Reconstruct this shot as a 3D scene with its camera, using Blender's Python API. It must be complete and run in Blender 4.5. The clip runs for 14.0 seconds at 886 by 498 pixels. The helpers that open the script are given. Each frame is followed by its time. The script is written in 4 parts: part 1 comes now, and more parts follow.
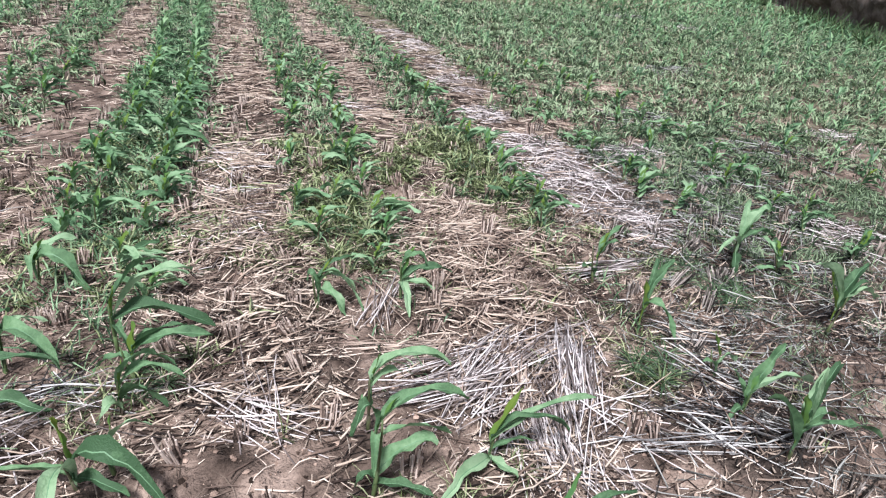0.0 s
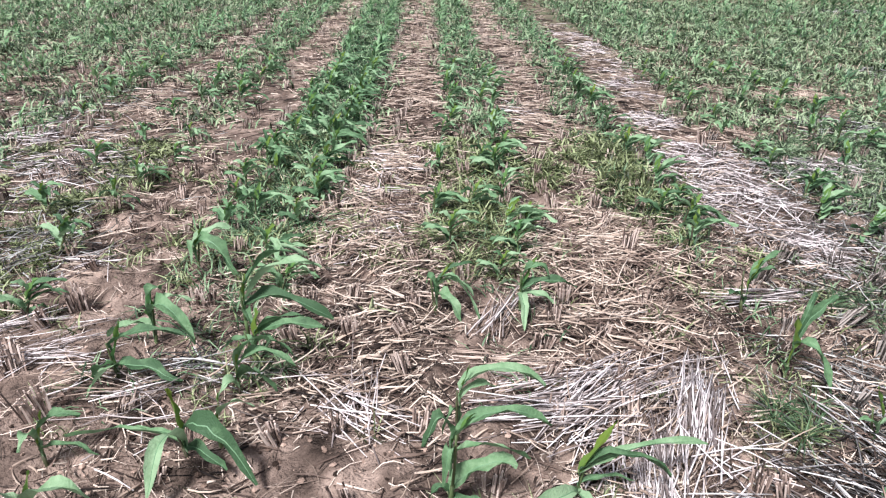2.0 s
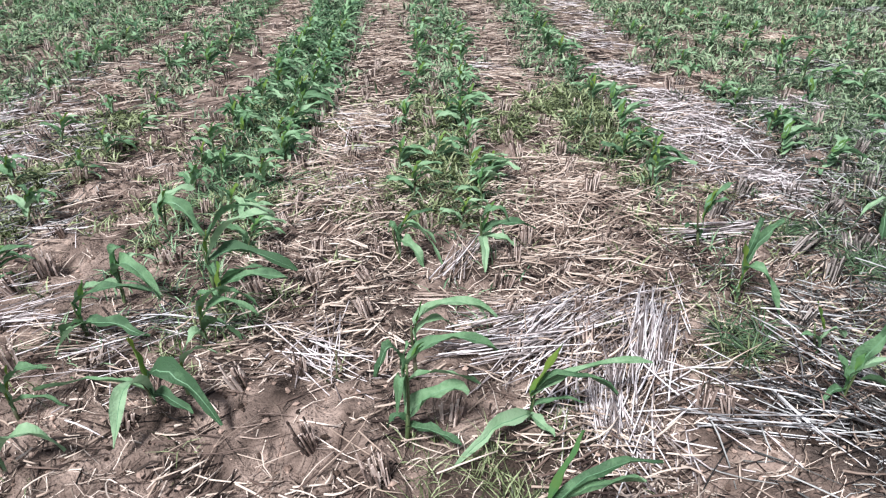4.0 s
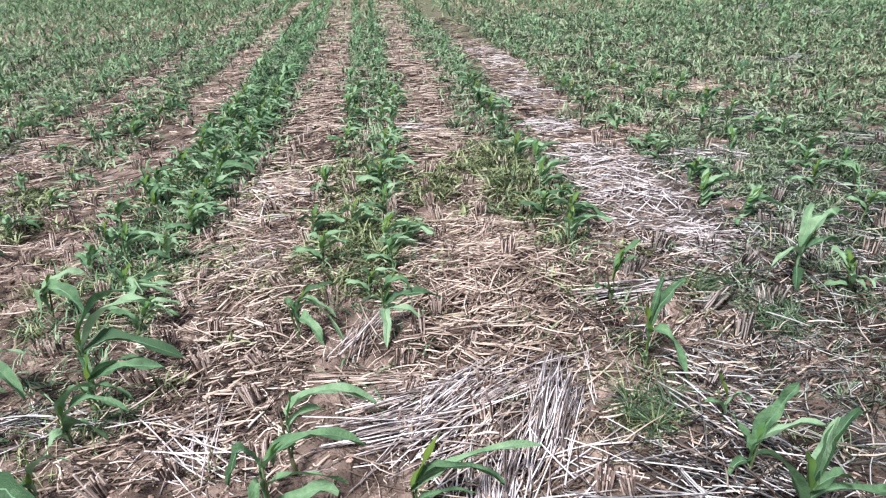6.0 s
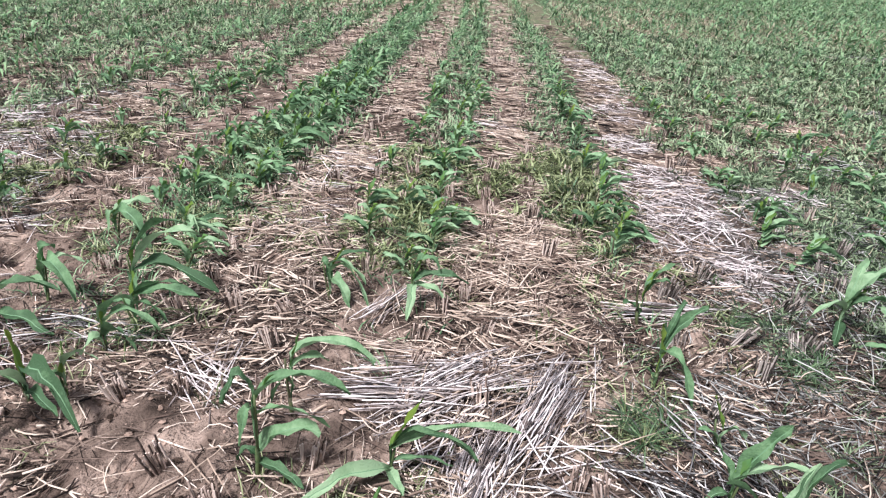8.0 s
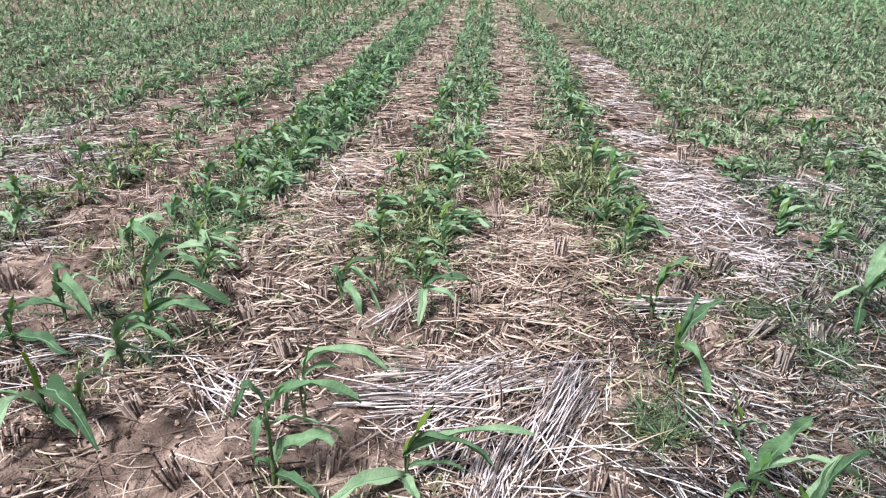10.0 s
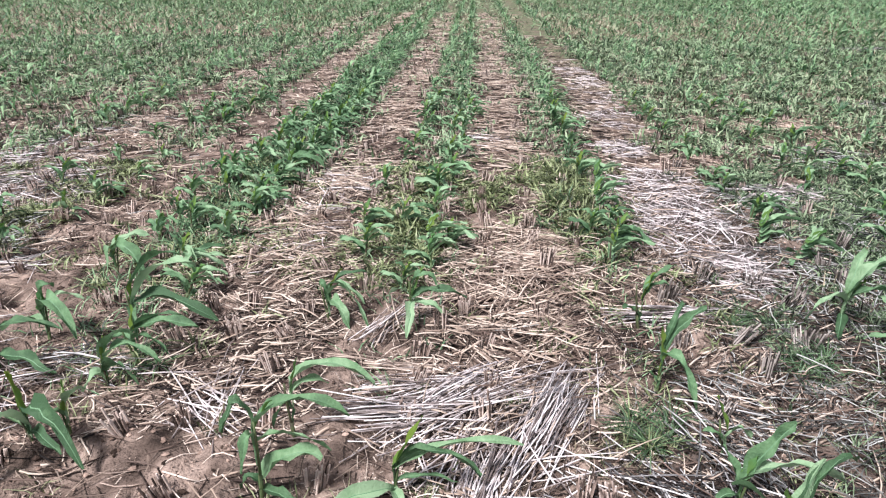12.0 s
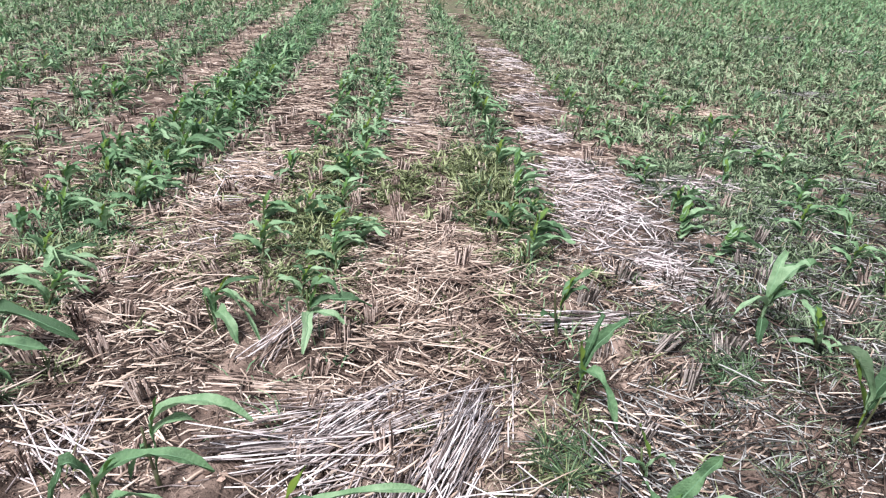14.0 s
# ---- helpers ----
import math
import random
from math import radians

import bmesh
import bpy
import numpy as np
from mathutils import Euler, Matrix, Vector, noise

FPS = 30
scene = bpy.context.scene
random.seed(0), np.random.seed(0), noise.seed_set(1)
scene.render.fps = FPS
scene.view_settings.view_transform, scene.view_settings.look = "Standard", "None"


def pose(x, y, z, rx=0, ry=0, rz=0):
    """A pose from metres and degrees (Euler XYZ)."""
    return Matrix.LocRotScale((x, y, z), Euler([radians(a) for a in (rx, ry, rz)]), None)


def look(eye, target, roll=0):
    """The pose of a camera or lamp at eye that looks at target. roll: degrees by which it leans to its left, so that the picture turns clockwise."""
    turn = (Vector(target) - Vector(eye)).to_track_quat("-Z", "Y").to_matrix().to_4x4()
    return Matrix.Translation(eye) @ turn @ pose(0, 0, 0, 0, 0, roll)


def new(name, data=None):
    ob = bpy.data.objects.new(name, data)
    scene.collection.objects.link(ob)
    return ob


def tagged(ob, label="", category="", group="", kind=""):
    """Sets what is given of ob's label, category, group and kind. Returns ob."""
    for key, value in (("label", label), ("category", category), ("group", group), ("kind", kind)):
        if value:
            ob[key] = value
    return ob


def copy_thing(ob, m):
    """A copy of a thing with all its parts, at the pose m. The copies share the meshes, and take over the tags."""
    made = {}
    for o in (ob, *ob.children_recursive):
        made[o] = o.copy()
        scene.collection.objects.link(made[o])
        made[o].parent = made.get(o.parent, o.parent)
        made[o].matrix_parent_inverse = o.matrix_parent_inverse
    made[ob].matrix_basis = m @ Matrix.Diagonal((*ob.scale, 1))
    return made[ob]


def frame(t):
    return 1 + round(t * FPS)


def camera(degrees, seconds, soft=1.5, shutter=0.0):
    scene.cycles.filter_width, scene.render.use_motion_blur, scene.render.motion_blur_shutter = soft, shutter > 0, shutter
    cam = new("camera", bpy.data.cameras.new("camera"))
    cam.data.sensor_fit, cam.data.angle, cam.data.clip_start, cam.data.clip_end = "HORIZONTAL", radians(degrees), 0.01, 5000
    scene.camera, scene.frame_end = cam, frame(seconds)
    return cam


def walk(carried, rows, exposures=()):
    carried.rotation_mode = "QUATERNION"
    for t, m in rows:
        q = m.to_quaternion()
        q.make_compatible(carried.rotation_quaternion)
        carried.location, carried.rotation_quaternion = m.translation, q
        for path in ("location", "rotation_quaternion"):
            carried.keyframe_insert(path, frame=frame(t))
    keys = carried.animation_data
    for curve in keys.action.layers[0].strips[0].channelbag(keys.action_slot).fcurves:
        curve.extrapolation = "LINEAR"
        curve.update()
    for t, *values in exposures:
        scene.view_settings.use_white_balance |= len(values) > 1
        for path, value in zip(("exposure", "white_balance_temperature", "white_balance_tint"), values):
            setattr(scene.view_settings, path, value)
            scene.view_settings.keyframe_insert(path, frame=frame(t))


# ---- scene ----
cam = camera(69.0, 14.0, soft=1.25)
PATH = [
    (0, (-0.049, 0.106, 1.563), (0.618, 1.762, 0.662), 5.2),
    (0.5, (-0.005, 0.137, 1.569), (0.564, 1.836, 0.679), 1.0),
    (1, (0.071, 0.132, 1.563), (0.444, 1.884, 0.673), 0.4),
    (1.5, (0.173, 0.129, 1.569), (0.401, 1.911, 0.691), 2.2),
    (2, (0.209, 0.121, 1.567), (0.338, 1.892, 0.648), 1.2),
    (2.2, (0.212, 0.117, 1.572), (0.309, 1.888, 0.649), 0.3),
    (4.3, (0.381, 0.015, 1.5), (0.53, 1.736, 0.493), -1.5),
    (4.5, (0.414, 0.042, 1.505), (0.58, 1.762, 0.498), -0.9),
    (5, (0.553, 0.08, 1.512), (0.778, 1.804, 0.523), 3.5),
    (5.2, (0.584, 0.119, 1.505), (0.814, 1.878, 0.582), 0.7),
    (5.5, (0.617, 0.091, 1.516), (0.884, 1.851, 0.604), -0.3),
    (6, (0.664, 0.129, 1.499), (0.908, 1.919, 0.641), -2.9),
    (6.5, (0.747, 0.062, 1.485), (0.879, 1.897, 0.7), -1.0),
    (7, (0.795, 0.018, 1.472), (0.785, 1.842, 0.654), 2.6),
    (7.5, (0.808, 0.01, 1.476), (0.793, 1.823, 0.631), 4.5),
    (8, (0.823, 0.018, 1.466), (0.84, 1.827, 0.613), 4.3),
    (8.2, (0.835, 0.022, 1.471), (0.835, 1.84, 0.639), 4.1),
    (10.3, (0.862, 0.025, 1.468), (0.826, 1.836, 0.62), 0.7),
    (10.5, (0.856, 0.024, 1.468), (0.829, 1.839, 0.629), 0.8),
    (11, (0.858, 0.02, 1.468), (0.858, 1.839, 0.637), 0.9),
    (11.5, (0.866, 0.02, 1.464), (0.876, 1.84, 0.636), 0.7),
    (12, (0.867, 0.014, 1.471), (0.864, 1.842, 0.66), 0.6),
    (12.5, (0.873, 0.016, 1.466), (0.874, 1.835, 0.636), 0.7),
    (13, (0.893, 0.057, 1.458), (1.014, 1.892, 0.67), 3.9),
    (13.5, (0.93, 0.197, 1.441), (1.031, 1.991, 0.564), 2.5),
    (14, (0.965, 0.3, 1.453), (1.186, 2.09, 0.588), 3.4),
]
walk(cam, [(t, look(eye, target, roll)) for t, eye, target, roll in PATH], [(0, 0.55, 5900, 12.0), (1, 0.64, 6020, 13.5), (2.2, 0.64, 6020, 13.5), (4.3, 0.57, 5850, 10.5), (5.2, 0.58, 5850, 10.5), (6.5, 0.64, 6000, 13.5), (14, 0.64, 6050, 14.5)])

# ---- light: a bright overcast sky ----
world = bpy.data.worlds.new("overcast")
world.use_nodes = True
scene.world = world
wn = world.node_tree
sky = wn.nodes.new("ShaderNodeTexSky")
sky.sky_type, sky.sun_disc = "NISHITA", False
SUN_UP, SUN_ROUND = 58.0, 215.0
sky.sun_elevation, sky.sun_rotation = radians(SUN_UP), radians(SUN_ROUND)
sky.air_density, sky.dust_density, sky.ozone_density = 1.0, 4.0, 1.0
pale = wn.nodes.new("ShaderNodeMixRGB")
pale.inputs[0].default_value = 0.75
pale.inputs[2].default_value = (9.0, 9.3, 10.4, 1)
wn.links.new(sky.outputs[0], pale.inputs[1])
wn.links.new(pale.outputs[0], wn.nodes["Background"].inputs[0])
wn.nodes["Background"].inputs[1].default_value = 0.044
sun = new("sun", bpy.data.lights.new("sun", "SUN"))
sun.data.energy, sun.data.angle, sun.data.color = 5.35, radians(11), (1.0, 0.97, 0.93)
sun_from = Vector((math.sin(radians(SUN_ROUND)) * math.cos(radians(SUN_UP)), math.cos(radians(SUN_ROUND)) * math.cos(radians(SUN_UP)), math.sin(radians(SUN_UP))))
sun.matrix_world = look(sun_from * 50, (0, 0, 0))


# ---- materials ----
def material(name, colours, scale=6.0, rough=0.85, bump=0.0, bump_scale=60.0, vary=0.0, island=False, see_through=0.0, spec=0.3, detail=6.0, spread=0.25):
    """A surface whose colour runs through colours with a two-scale noise; vary: lightness spread from piece to piece; spread: how far the noise runs either way to the end colours."""
    m = bpy.data.materials.new(name)
    m.use_nodes = True
    nt = m.node_tree
    b = nt.nodes["Principled BSDF"]
    b.inputs["Roughness"].default_value = rough
    b.inputs["Specular IOR Level"].default_value = spec
    co = nt.nodes.new("ShaderNodeTexCoord")
    geo = nt.nodes.new("ShaderNodeNewGeometry")
    n1 = nt.nodes.new("ShaderNodeTexNoise")
    n1.inputs["Scale"].default_value, n1.inputs["Detail"].default_value, n1.inputs["Roughness"].default_value = scale, detail, 0.65
    nt.links.new(geo.outputs["Position"], n1.inputs["Vector"])
    fac = n1.outputs[0]
    if vary:
        if island:
            rnd = geo.outputs["Random Per Island"]
        else:
            rnd = nt.nodes.new("ShaderNodeObjectInfo").outputs["Random"]
        mix = nt.nodes.new("ShaderNodeMath")
        mix.operation = "MULTIPLY_ADD"
        nt.links.new(rnd, mix.inputs[0])
        mix.inputs[1].default_value = vary
        sub = nt.nodes.new("ShaderNodeMath")
        sub.operation = "SUBTRACT"
        nt.links.new(fac, sub.inputs[0])
        sub.inputs[1].default_value = vary / 2
        nt.links.new(sub.outputs[0], mix.inputs[2])
        fac = mix.outputs[0]
    ramp = nt.nodes.new("ShaderNodeValToRGB")
    while len(ramp.color_ramp.elements) < len(colours):
        ramp.color_ramp.elements.new(0.5)
    for i, c in enumerate(colours):
        e = ramp.color_ramp.elements[i]
        e.position, e.color = 0.5 - spread + 2 * spread * i / (len(colours) - 1), (*c, 1)
    nt.links.new(fac, ramp.inputs[0])
    nt.links.new(ramp.outputs[0], b.inputs["Base Color"])
    if bump:
        n2 = nt.nodes.new("ShaderNodeTexNoise")
        n2.inputs["Scale"].default_value, n2.inputs["Detail"].default_value = bump_scale, 8
        nt.links.new(geo.outputs["Position"], n2.inputs["Vector"])
        bm_ = nt.nodes.new("ShaderNodeBump")
        bm_.inputs["Strength"].default_value, bm_.inputs["Distance"].default_value = bump, 0.02
        nt.links.new(n2.outputs[0], bm_.inputs["Height"])
        nt.links.new(bm_.outputs[0], b.inputs["Normal"])
    if see_through:
        tr = nt.nodes.new("ShaderNodeBsdfTranslucent")
        nt.links.new(ramp.outputs[0], tr.inputs[0])
        ms = nt.nodes.new("ShaderNodeMixShader")
        ms.inputs[0].default_value = see_through
        nt.links.new(b.outputs[0], ms.inputs[1])
        nt.links.new(tr.outputs[0], ms.inputs[2])
        nt.links.new(ms.outputs[0], nt.nodes["Material Output"].inputs[0])
    return m


SOIL = material("soil", [(0.026, 0.018, 0.014), (0.168, 0.121, 0.097), (0.39, 0.292, 0.236)], 5.0, 0.95, 1.0, 90, spec=0.12, detail=15, spread=0.17)
CLOD = material("soil_clod", [(0.024, 0.016, 0.012), (0.16, 0.110, 0.085), (0.42, 0.302, 0.24)], 9.0, 0.95, 0.5, 120, vary=0.6, island=True, spec=0.1)
BANK = material("bank_earth", [(0.025, 0.018, 0.014), (0.116, 0.090, 0.076), (0.27, 0.222, 0.197)], 3.0, 0.95, 1.0, 5, spec=0.1)
BUND = material("bund_earth", [(0.09, 0.075, 0.055), (0.19, 0.16, 0.115), (0.13, 0.155, 0.075)], 1.5, 0.95, 0.6, 12, spec=0.1)
ROTTED = material("rotted_straw", [(0.008, 0.005, 0.004), (0.042, 0.026, 0.020), (0.18, 0.125, 0.098)], 5.0, 0.8, vary=0.6, island=True)
CHAFF = material("chaff", [(0.035, 0.024, 0.018), (0.235, 0.176, 0.135), (0.60, 0.495, 0.41)], 5.0, 0.8, vary=0.75, island=True)
STRAW = material("dry_straw", [(0.11, 0.073, 0.057), (0.39, 0.294, 0.227), (0.63, 0.515, 0.422)], 3.0, 0.6, vary=0.65, island=True)
PALE_STRAW = material("bleached_straw", [(0.10, 0.08, 0.072), (0.43, 0.365, 0.345), (0.73, 0.66, 0.64)], 4.0, 0.55, vary=0.85, island=True)
PALE_PIECE = material("bleached_straw_piece", [(0.14, 0.11, 0.10), (0.48, 0.415, 0.395), (0.74, 0.68, 0.665)], 9.0, 0.55, vary=0.7)
TAN_PIECE = material("tan_straw_piece", [(0.10, 0.067, 0.052), (0.36, 0.272, 0.218), (0.66, 0.545, 0.46)], 9.0, 0.6, vary=0.6)
GREY_PIECE = material("weathered_straw_piece", [(0.035, 0.032, 0.031), (0.18, 0.170, 0.167), (0.56, 0.535, 0.52)], 9.0, 0.65, vary=0.75)
GREY_STRAW = material("weathered_straw", [(0.022, 0.021, 0.019), (0.125, 0.122, 0.112), (0.42, 0.41, 0.385)], 4.0, 0.7, vary=0.75, island=True)
STUBBLE = material("stubble_stem", [(0.045, 0.032, 0.026), (0.24, 0.182, 0.152), (0.54, 0.445, 0.385)], 12.0, 0.7, vary=0.6, island=True)
DAMP_STALK = material("damp_stubble_stalk", [(0.022, 0.018, 0.015), (0.135, 0.112, 0.098), (0.40, 0.345, 0.31)], 25.0, 0.7, vary=0.7)
STALK = material("stubble_stalk", [(0.045, 0.031, 0.025), (0.29, 0.212, 0.174), (0.58, 0.47, 0.405)], 25.0, 0.7, vary=0.7)
LEAF = material("maize_leaf", [(0.054, 0.110, 0.050), (0.140, 0.252, 0.120), (0.28, 0.405, 0.235)], 16.0, 0.58, 0.35, 160, vary=0.6, see_through=0.28, spec=0.28)
FIELD_LEAF = material("field_maize_leaf", [(0.046, 0.106, 0.046), (0.122, 0.236, 0.104), (0.225, 0.352, 0.172)], 0.5, 0.58, vary=0.85, island=True, see_through=0.25, spec=0.5)
RIB = material("leaf_midrib", [(0.10, 0.20, 0.10), (0.17, 0.29, 0.16)], 20.0, 0.55, vary=0.4, see_through=0.2)
WHORL = material("young_leaf", [(0.16, 0.22, 0.03), (0.13, 0.23, 0.05), (0.09, 0.21, 0.075)], 9.0, 0.45, vary=0.3, see_through=0.35, spec=0.4)
STEM = material("maize_stem", [(0.05, 0.035, 0.03), (0.07, 0.085, 0.035), (0.085, 0.13, 0.05)], 14.0, 0.5, vary=0.3)
OLIVE = material("olive_weed", [(0.034, 0.043, 0.015), (0.132, 0.164, 0.064), (0.34, 0.38, 0.20)], 6.0, 0.5, vary=0.95, island=True, see_through=0.25)
ROW_WEED = material("row_weed", [(0.030, 0.062, 0.028), (0.110, 0.205, 0.098), (0.25, 0.36, 0.20)], 6.0, 0.5, vary=0.95, island=True, see_through=0.25)
GRASS = material("weed_grass", [(0.028, 0.042, 0.020), (0.116, 0.176, 0.086), (0.33, 0.41, 0.245)], 5.0, 0.5, vary=0.95, island=True, see_through=0.25)
DAMP_GRASS = material("damp_weed_grass", [(0.022, 0.036, 0.017), (0.082, 0.128, 0.062), (0.25, 0.32, 0.19)], 5.0, 0.5, vary=0.85, island=True, see_through=0.25)
BLADE = material("tuft_blade", [(0.028, 0.050, 0.024), (0.066, 0.125, 0.055), (0.16, 0.235, 0.12)], 20.0, 0.5, vary=0.6, see_through=0.25)
DRY_WEED = material("dry_weed", [(0.10, 0.085, 0.055), (0.25, 0.210, 0.140), (0.42, 0.36, 0.26)], 0.8, 0.8, vary=0.8, island=True)
STICK = material("rotten_wood", [(0.03, 0.018, 0.012), (0.085, 0.050, 0.034), (0.17, 0.11, 0.08)], 30.0, 0.85, 0.6, 80)
BUSH = material("bush_leaf", [(0.02, 0.045, 0.016), (0.045, 0.085, 0.03), (0.08, 0.12, 0.045)], 1.0, 0.6, vary=0.5, island=True, see_through=0.2)

def dampen_or_shade(m, centre, reach, colour):
    """Colours the soil dark in one ragged patch: damp ground, or shade painted into a hole."""
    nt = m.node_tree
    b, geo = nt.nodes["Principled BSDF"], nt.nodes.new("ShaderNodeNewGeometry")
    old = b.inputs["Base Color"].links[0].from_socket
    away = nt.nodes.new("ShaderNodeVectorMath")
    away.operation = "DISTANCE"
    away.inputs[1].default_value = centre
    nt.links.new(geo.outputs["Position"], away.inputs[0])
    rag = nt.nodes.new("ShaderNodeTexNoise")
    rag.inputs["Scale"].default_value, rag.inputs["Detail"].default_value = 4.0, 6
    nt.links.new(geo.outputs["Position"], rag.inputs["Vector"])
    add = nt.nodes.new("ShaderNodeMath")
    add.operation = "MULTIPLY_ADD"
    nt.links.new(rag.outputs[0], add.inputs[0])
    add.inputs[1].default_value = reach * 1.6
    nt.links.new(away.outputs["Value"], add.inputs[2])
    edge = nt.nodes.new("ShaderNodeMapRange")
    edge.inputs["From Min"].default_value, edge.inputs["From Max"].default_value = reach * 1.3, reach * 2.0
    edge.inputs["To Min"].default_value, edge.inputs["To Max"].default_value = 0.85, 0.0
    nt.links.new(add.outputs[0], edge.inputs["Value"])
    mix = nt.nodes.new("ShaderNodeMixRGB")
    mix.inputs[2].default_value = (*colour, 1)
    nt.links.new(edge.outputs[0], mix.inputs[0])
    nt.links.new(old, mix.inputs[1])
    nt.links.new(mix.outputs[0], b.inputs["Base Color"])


def overgrow(m, start, end, colour):
    """Covers the soil with a ragged film of seedling weeds and moss further into the field."""
    nt = m.node_tree
    b, geo = nt.nodes["Principled BSDF"], nt.nodes.new("ShaderNodeNewGeometry")
    old = b.inputs["Base Color"].links[0].from_socket
    xyz = nt.nodes.new("ShaderNodeSeparateXYZ")
    nt.links.new(geo.outputs["Position"], xyz.inputs[0])
    far = nt.nodes.new("ShaderNodeMapRange")
    far.inputs["From Min"].default_value, far.inputs["From Max"].default_value = start, end
    far.inputs["To Max"].default_value = 1.0
    both = nt.nodes.new("ShaderNodeMath")
    both.operation = "MULTIPLY_ADD"
    both.inputs[1].default_value = 0.9
    nt.links.new(xyz.outputs["X"], both.inputs[0])
    nt.links.new(xyz.outputs["Y"], both.inputs[2])
    nt.links.new(both.outputs[0], far.inputs["Value"])
    rag = nt.nodes.new("ShaderNodeTexNoise")
    rag.inputs["Scale"].default_value, rag.inputs["Detail"].default_value, rag.inputs["Roughness"].default_value = 2.5, 8, 0.7
    nt.links.new(geo.outputs["Position"], rag.inputs["Vector"])
    cover = nt.nodes.new("ShaderNodeMapRange")
    cover.inputs["From Min"].default_value, cover.inputs["From Max"].default_value = 0.38, 0.58
    nt.links.new(rag.outputs[0], cover.inputs["Value"])
    mul = nt.nodes.new("ShaderNodeMath")
    mul.operation = "MULTIPLY"
    nt.links.new(far.outputs[0], mul.inputs[0])
    nt.links.new(cover.outputs[0], mul.inputs[1])
    mix = nt.nodes.new("ShaderNodeMixRGB")
    mix.inputs[2].default_value = (*colour, 1)
    nt.links.new(mul.outputs[0], mix.inputs[0])
    nt.links.new(old, mix.inputs[1])
    nt.links.new(mix.outputs[0], b.inputs["Base Color"])


overgrow(SOIL, 8.0, 17.0, (0.100, 0.128, 0.062))
dampen_or_shade(SOIL, (1.78, 1.40, 0), 0.40, (0.030, 0.024, 0.021))
dampen_or_shade(SOIL, (2.80, 2.20, 0), 0.45, (0.036, 0.028, 0.023))
dampen_or_shade(SOIL, (3.3, 3.0, 0), 0.9, (0.045, 0.039, 0.032))
dampen_or_shade(SOIL, (0.62, 1.26, 0), 0.22, (0.034, 0.024, 0.018))
# near black in the hole: its shade is painted into the soil colour
dampen_or_shade(SOIL, (1.66, 2.34, 0), 0.22, (0.016, 0.010, 0.008))

# ---- geometry helpers ----
rng = np.random.default_rng(7)


def mesh_of(name, verts, faces, mats, smooth=True, slots=None):
    """A mesh from arrays: verts (N, 3), faces: a list of index arrays (M, 3) or (M, 4); slots: a material slot for each array."""
    me = bpy.data.meshes.new(name)
    verts = np.ascontiguousarray(verts, dtype=np.float32)
    me.vertices.add(len(verts))
    me.vertices.foreach_set("co", verts.ravel())
    flat = np.concatenate([f.ravel() for f in faces]).astype(np.int32)
    count = np.concatenate([np.full(len(f), f.shape[1]) for f in faces]).astype(np.int32)
    me.loops.add(len(flat))
    me.loops.foreach_set("vertex_index", flat)
    me.polygons.add(len(count))
    me.polygons.foreach_set("loop_start", np.concatenate([[0], np.cumsum(count)[:-1]]).astype(np.int32))
    me.polygons.foreach_set("loop_total", count)
    if slots:
        me.polygons.foreach_set("material_index", np.concatenate([np.full(len(f), k) for f, k in zip(faces, slots)]).astype(np.int32))
    me.polygons.foreach_set("use_smooth", np.full(len(count), smooth))
    me.update(calc_edges=True)
    me.validate()
    for m in mats:
        me.materials.append(m)
    return me


def part(name, me, parent, label=""):
    ob = new(name, me)
    ob.parent = parent
    return tagged(ob, label)


def tubes(lines, radius, sides=3):
    """Tubes along N lines of K points; radius (N, K). Returns verts and faces."""
    n, k, _ = lines.shape
    d = np.gradient(lines, axis=1)
    d /= np.linalg.norm(d, axis=2, keepdims=True) + 1e-9
    ref = np.where(np.abs(d[..., 2:3]) > 0.8, np.array([1.0, 0, 0]), np.array([0, 0, 1.0]))
    a = np.cross(d, ref)
    a /= np.linalg.norm(a, axis=2, keepdims=True) + 1e-9
    b = np.cross(d, a)
    ang = np.arange(sides) * 2 * math.pi / sides
    v = lines[:, :, None] + radius[:, :, None, None] * (a[:, :, None] * np.cos(ang)[:, None] + b[:, :, None] * np.sin(ang)[:, None])
    idx = np.arange(n * k * sides).reshape(n, k, sides)
    nxt = np.roll(idx, -1, axis=2)
    quads = np.stack([idx[:, :-1], nxt[:, :-1], nxt[:, 1:], idx[:, 1:]], -1).reshape(-1, 4)
    caps = idx[:, -1, :]
    return v.reshape(-1, 3), [quads, caps] if sides in (3, 4) else [quads]


def ribbons(lines, width, side):
    """Flat blades along N lines of K points; width (N, K), side (N, 3) across."""
    n, k, _ = lines.shape
    v = np.stack([lines - side[:, None] * width[..., None] / 2, lines + side[:, None] * width[..., None] / 2], 2)
    idx = np.arange(n * k * 2).reshape(n, k, 2)
    quads = np.stack([idx[:, :-1, 0], idx[:, :-1, 1], idx[:, 1:, 1], idx[:, 1:, 0]], -1).reshape(-1, 4)
    return v.reshape(-1, 3), [quads]


def joined(pieces):
    verts, faces, at = [], [], 0
    for v, fs in pieces:
        verts.append(v)
        faces += [f + at for f in fs]
        at += len(v)
    return np.concatenate(verts), faces


# ---- the lie of the land ----
WAVES = [(rng.uniform(-1, 1, 2) * s, rng.uniform(0, 6.28), a) for s, a, c in ((1.2, 0.012, 5), (5, 0.006, 8), (14, 0.0035, 12), (40, 0.0031, 22), (95, 0.0024, 26)) for _ in range(c)]


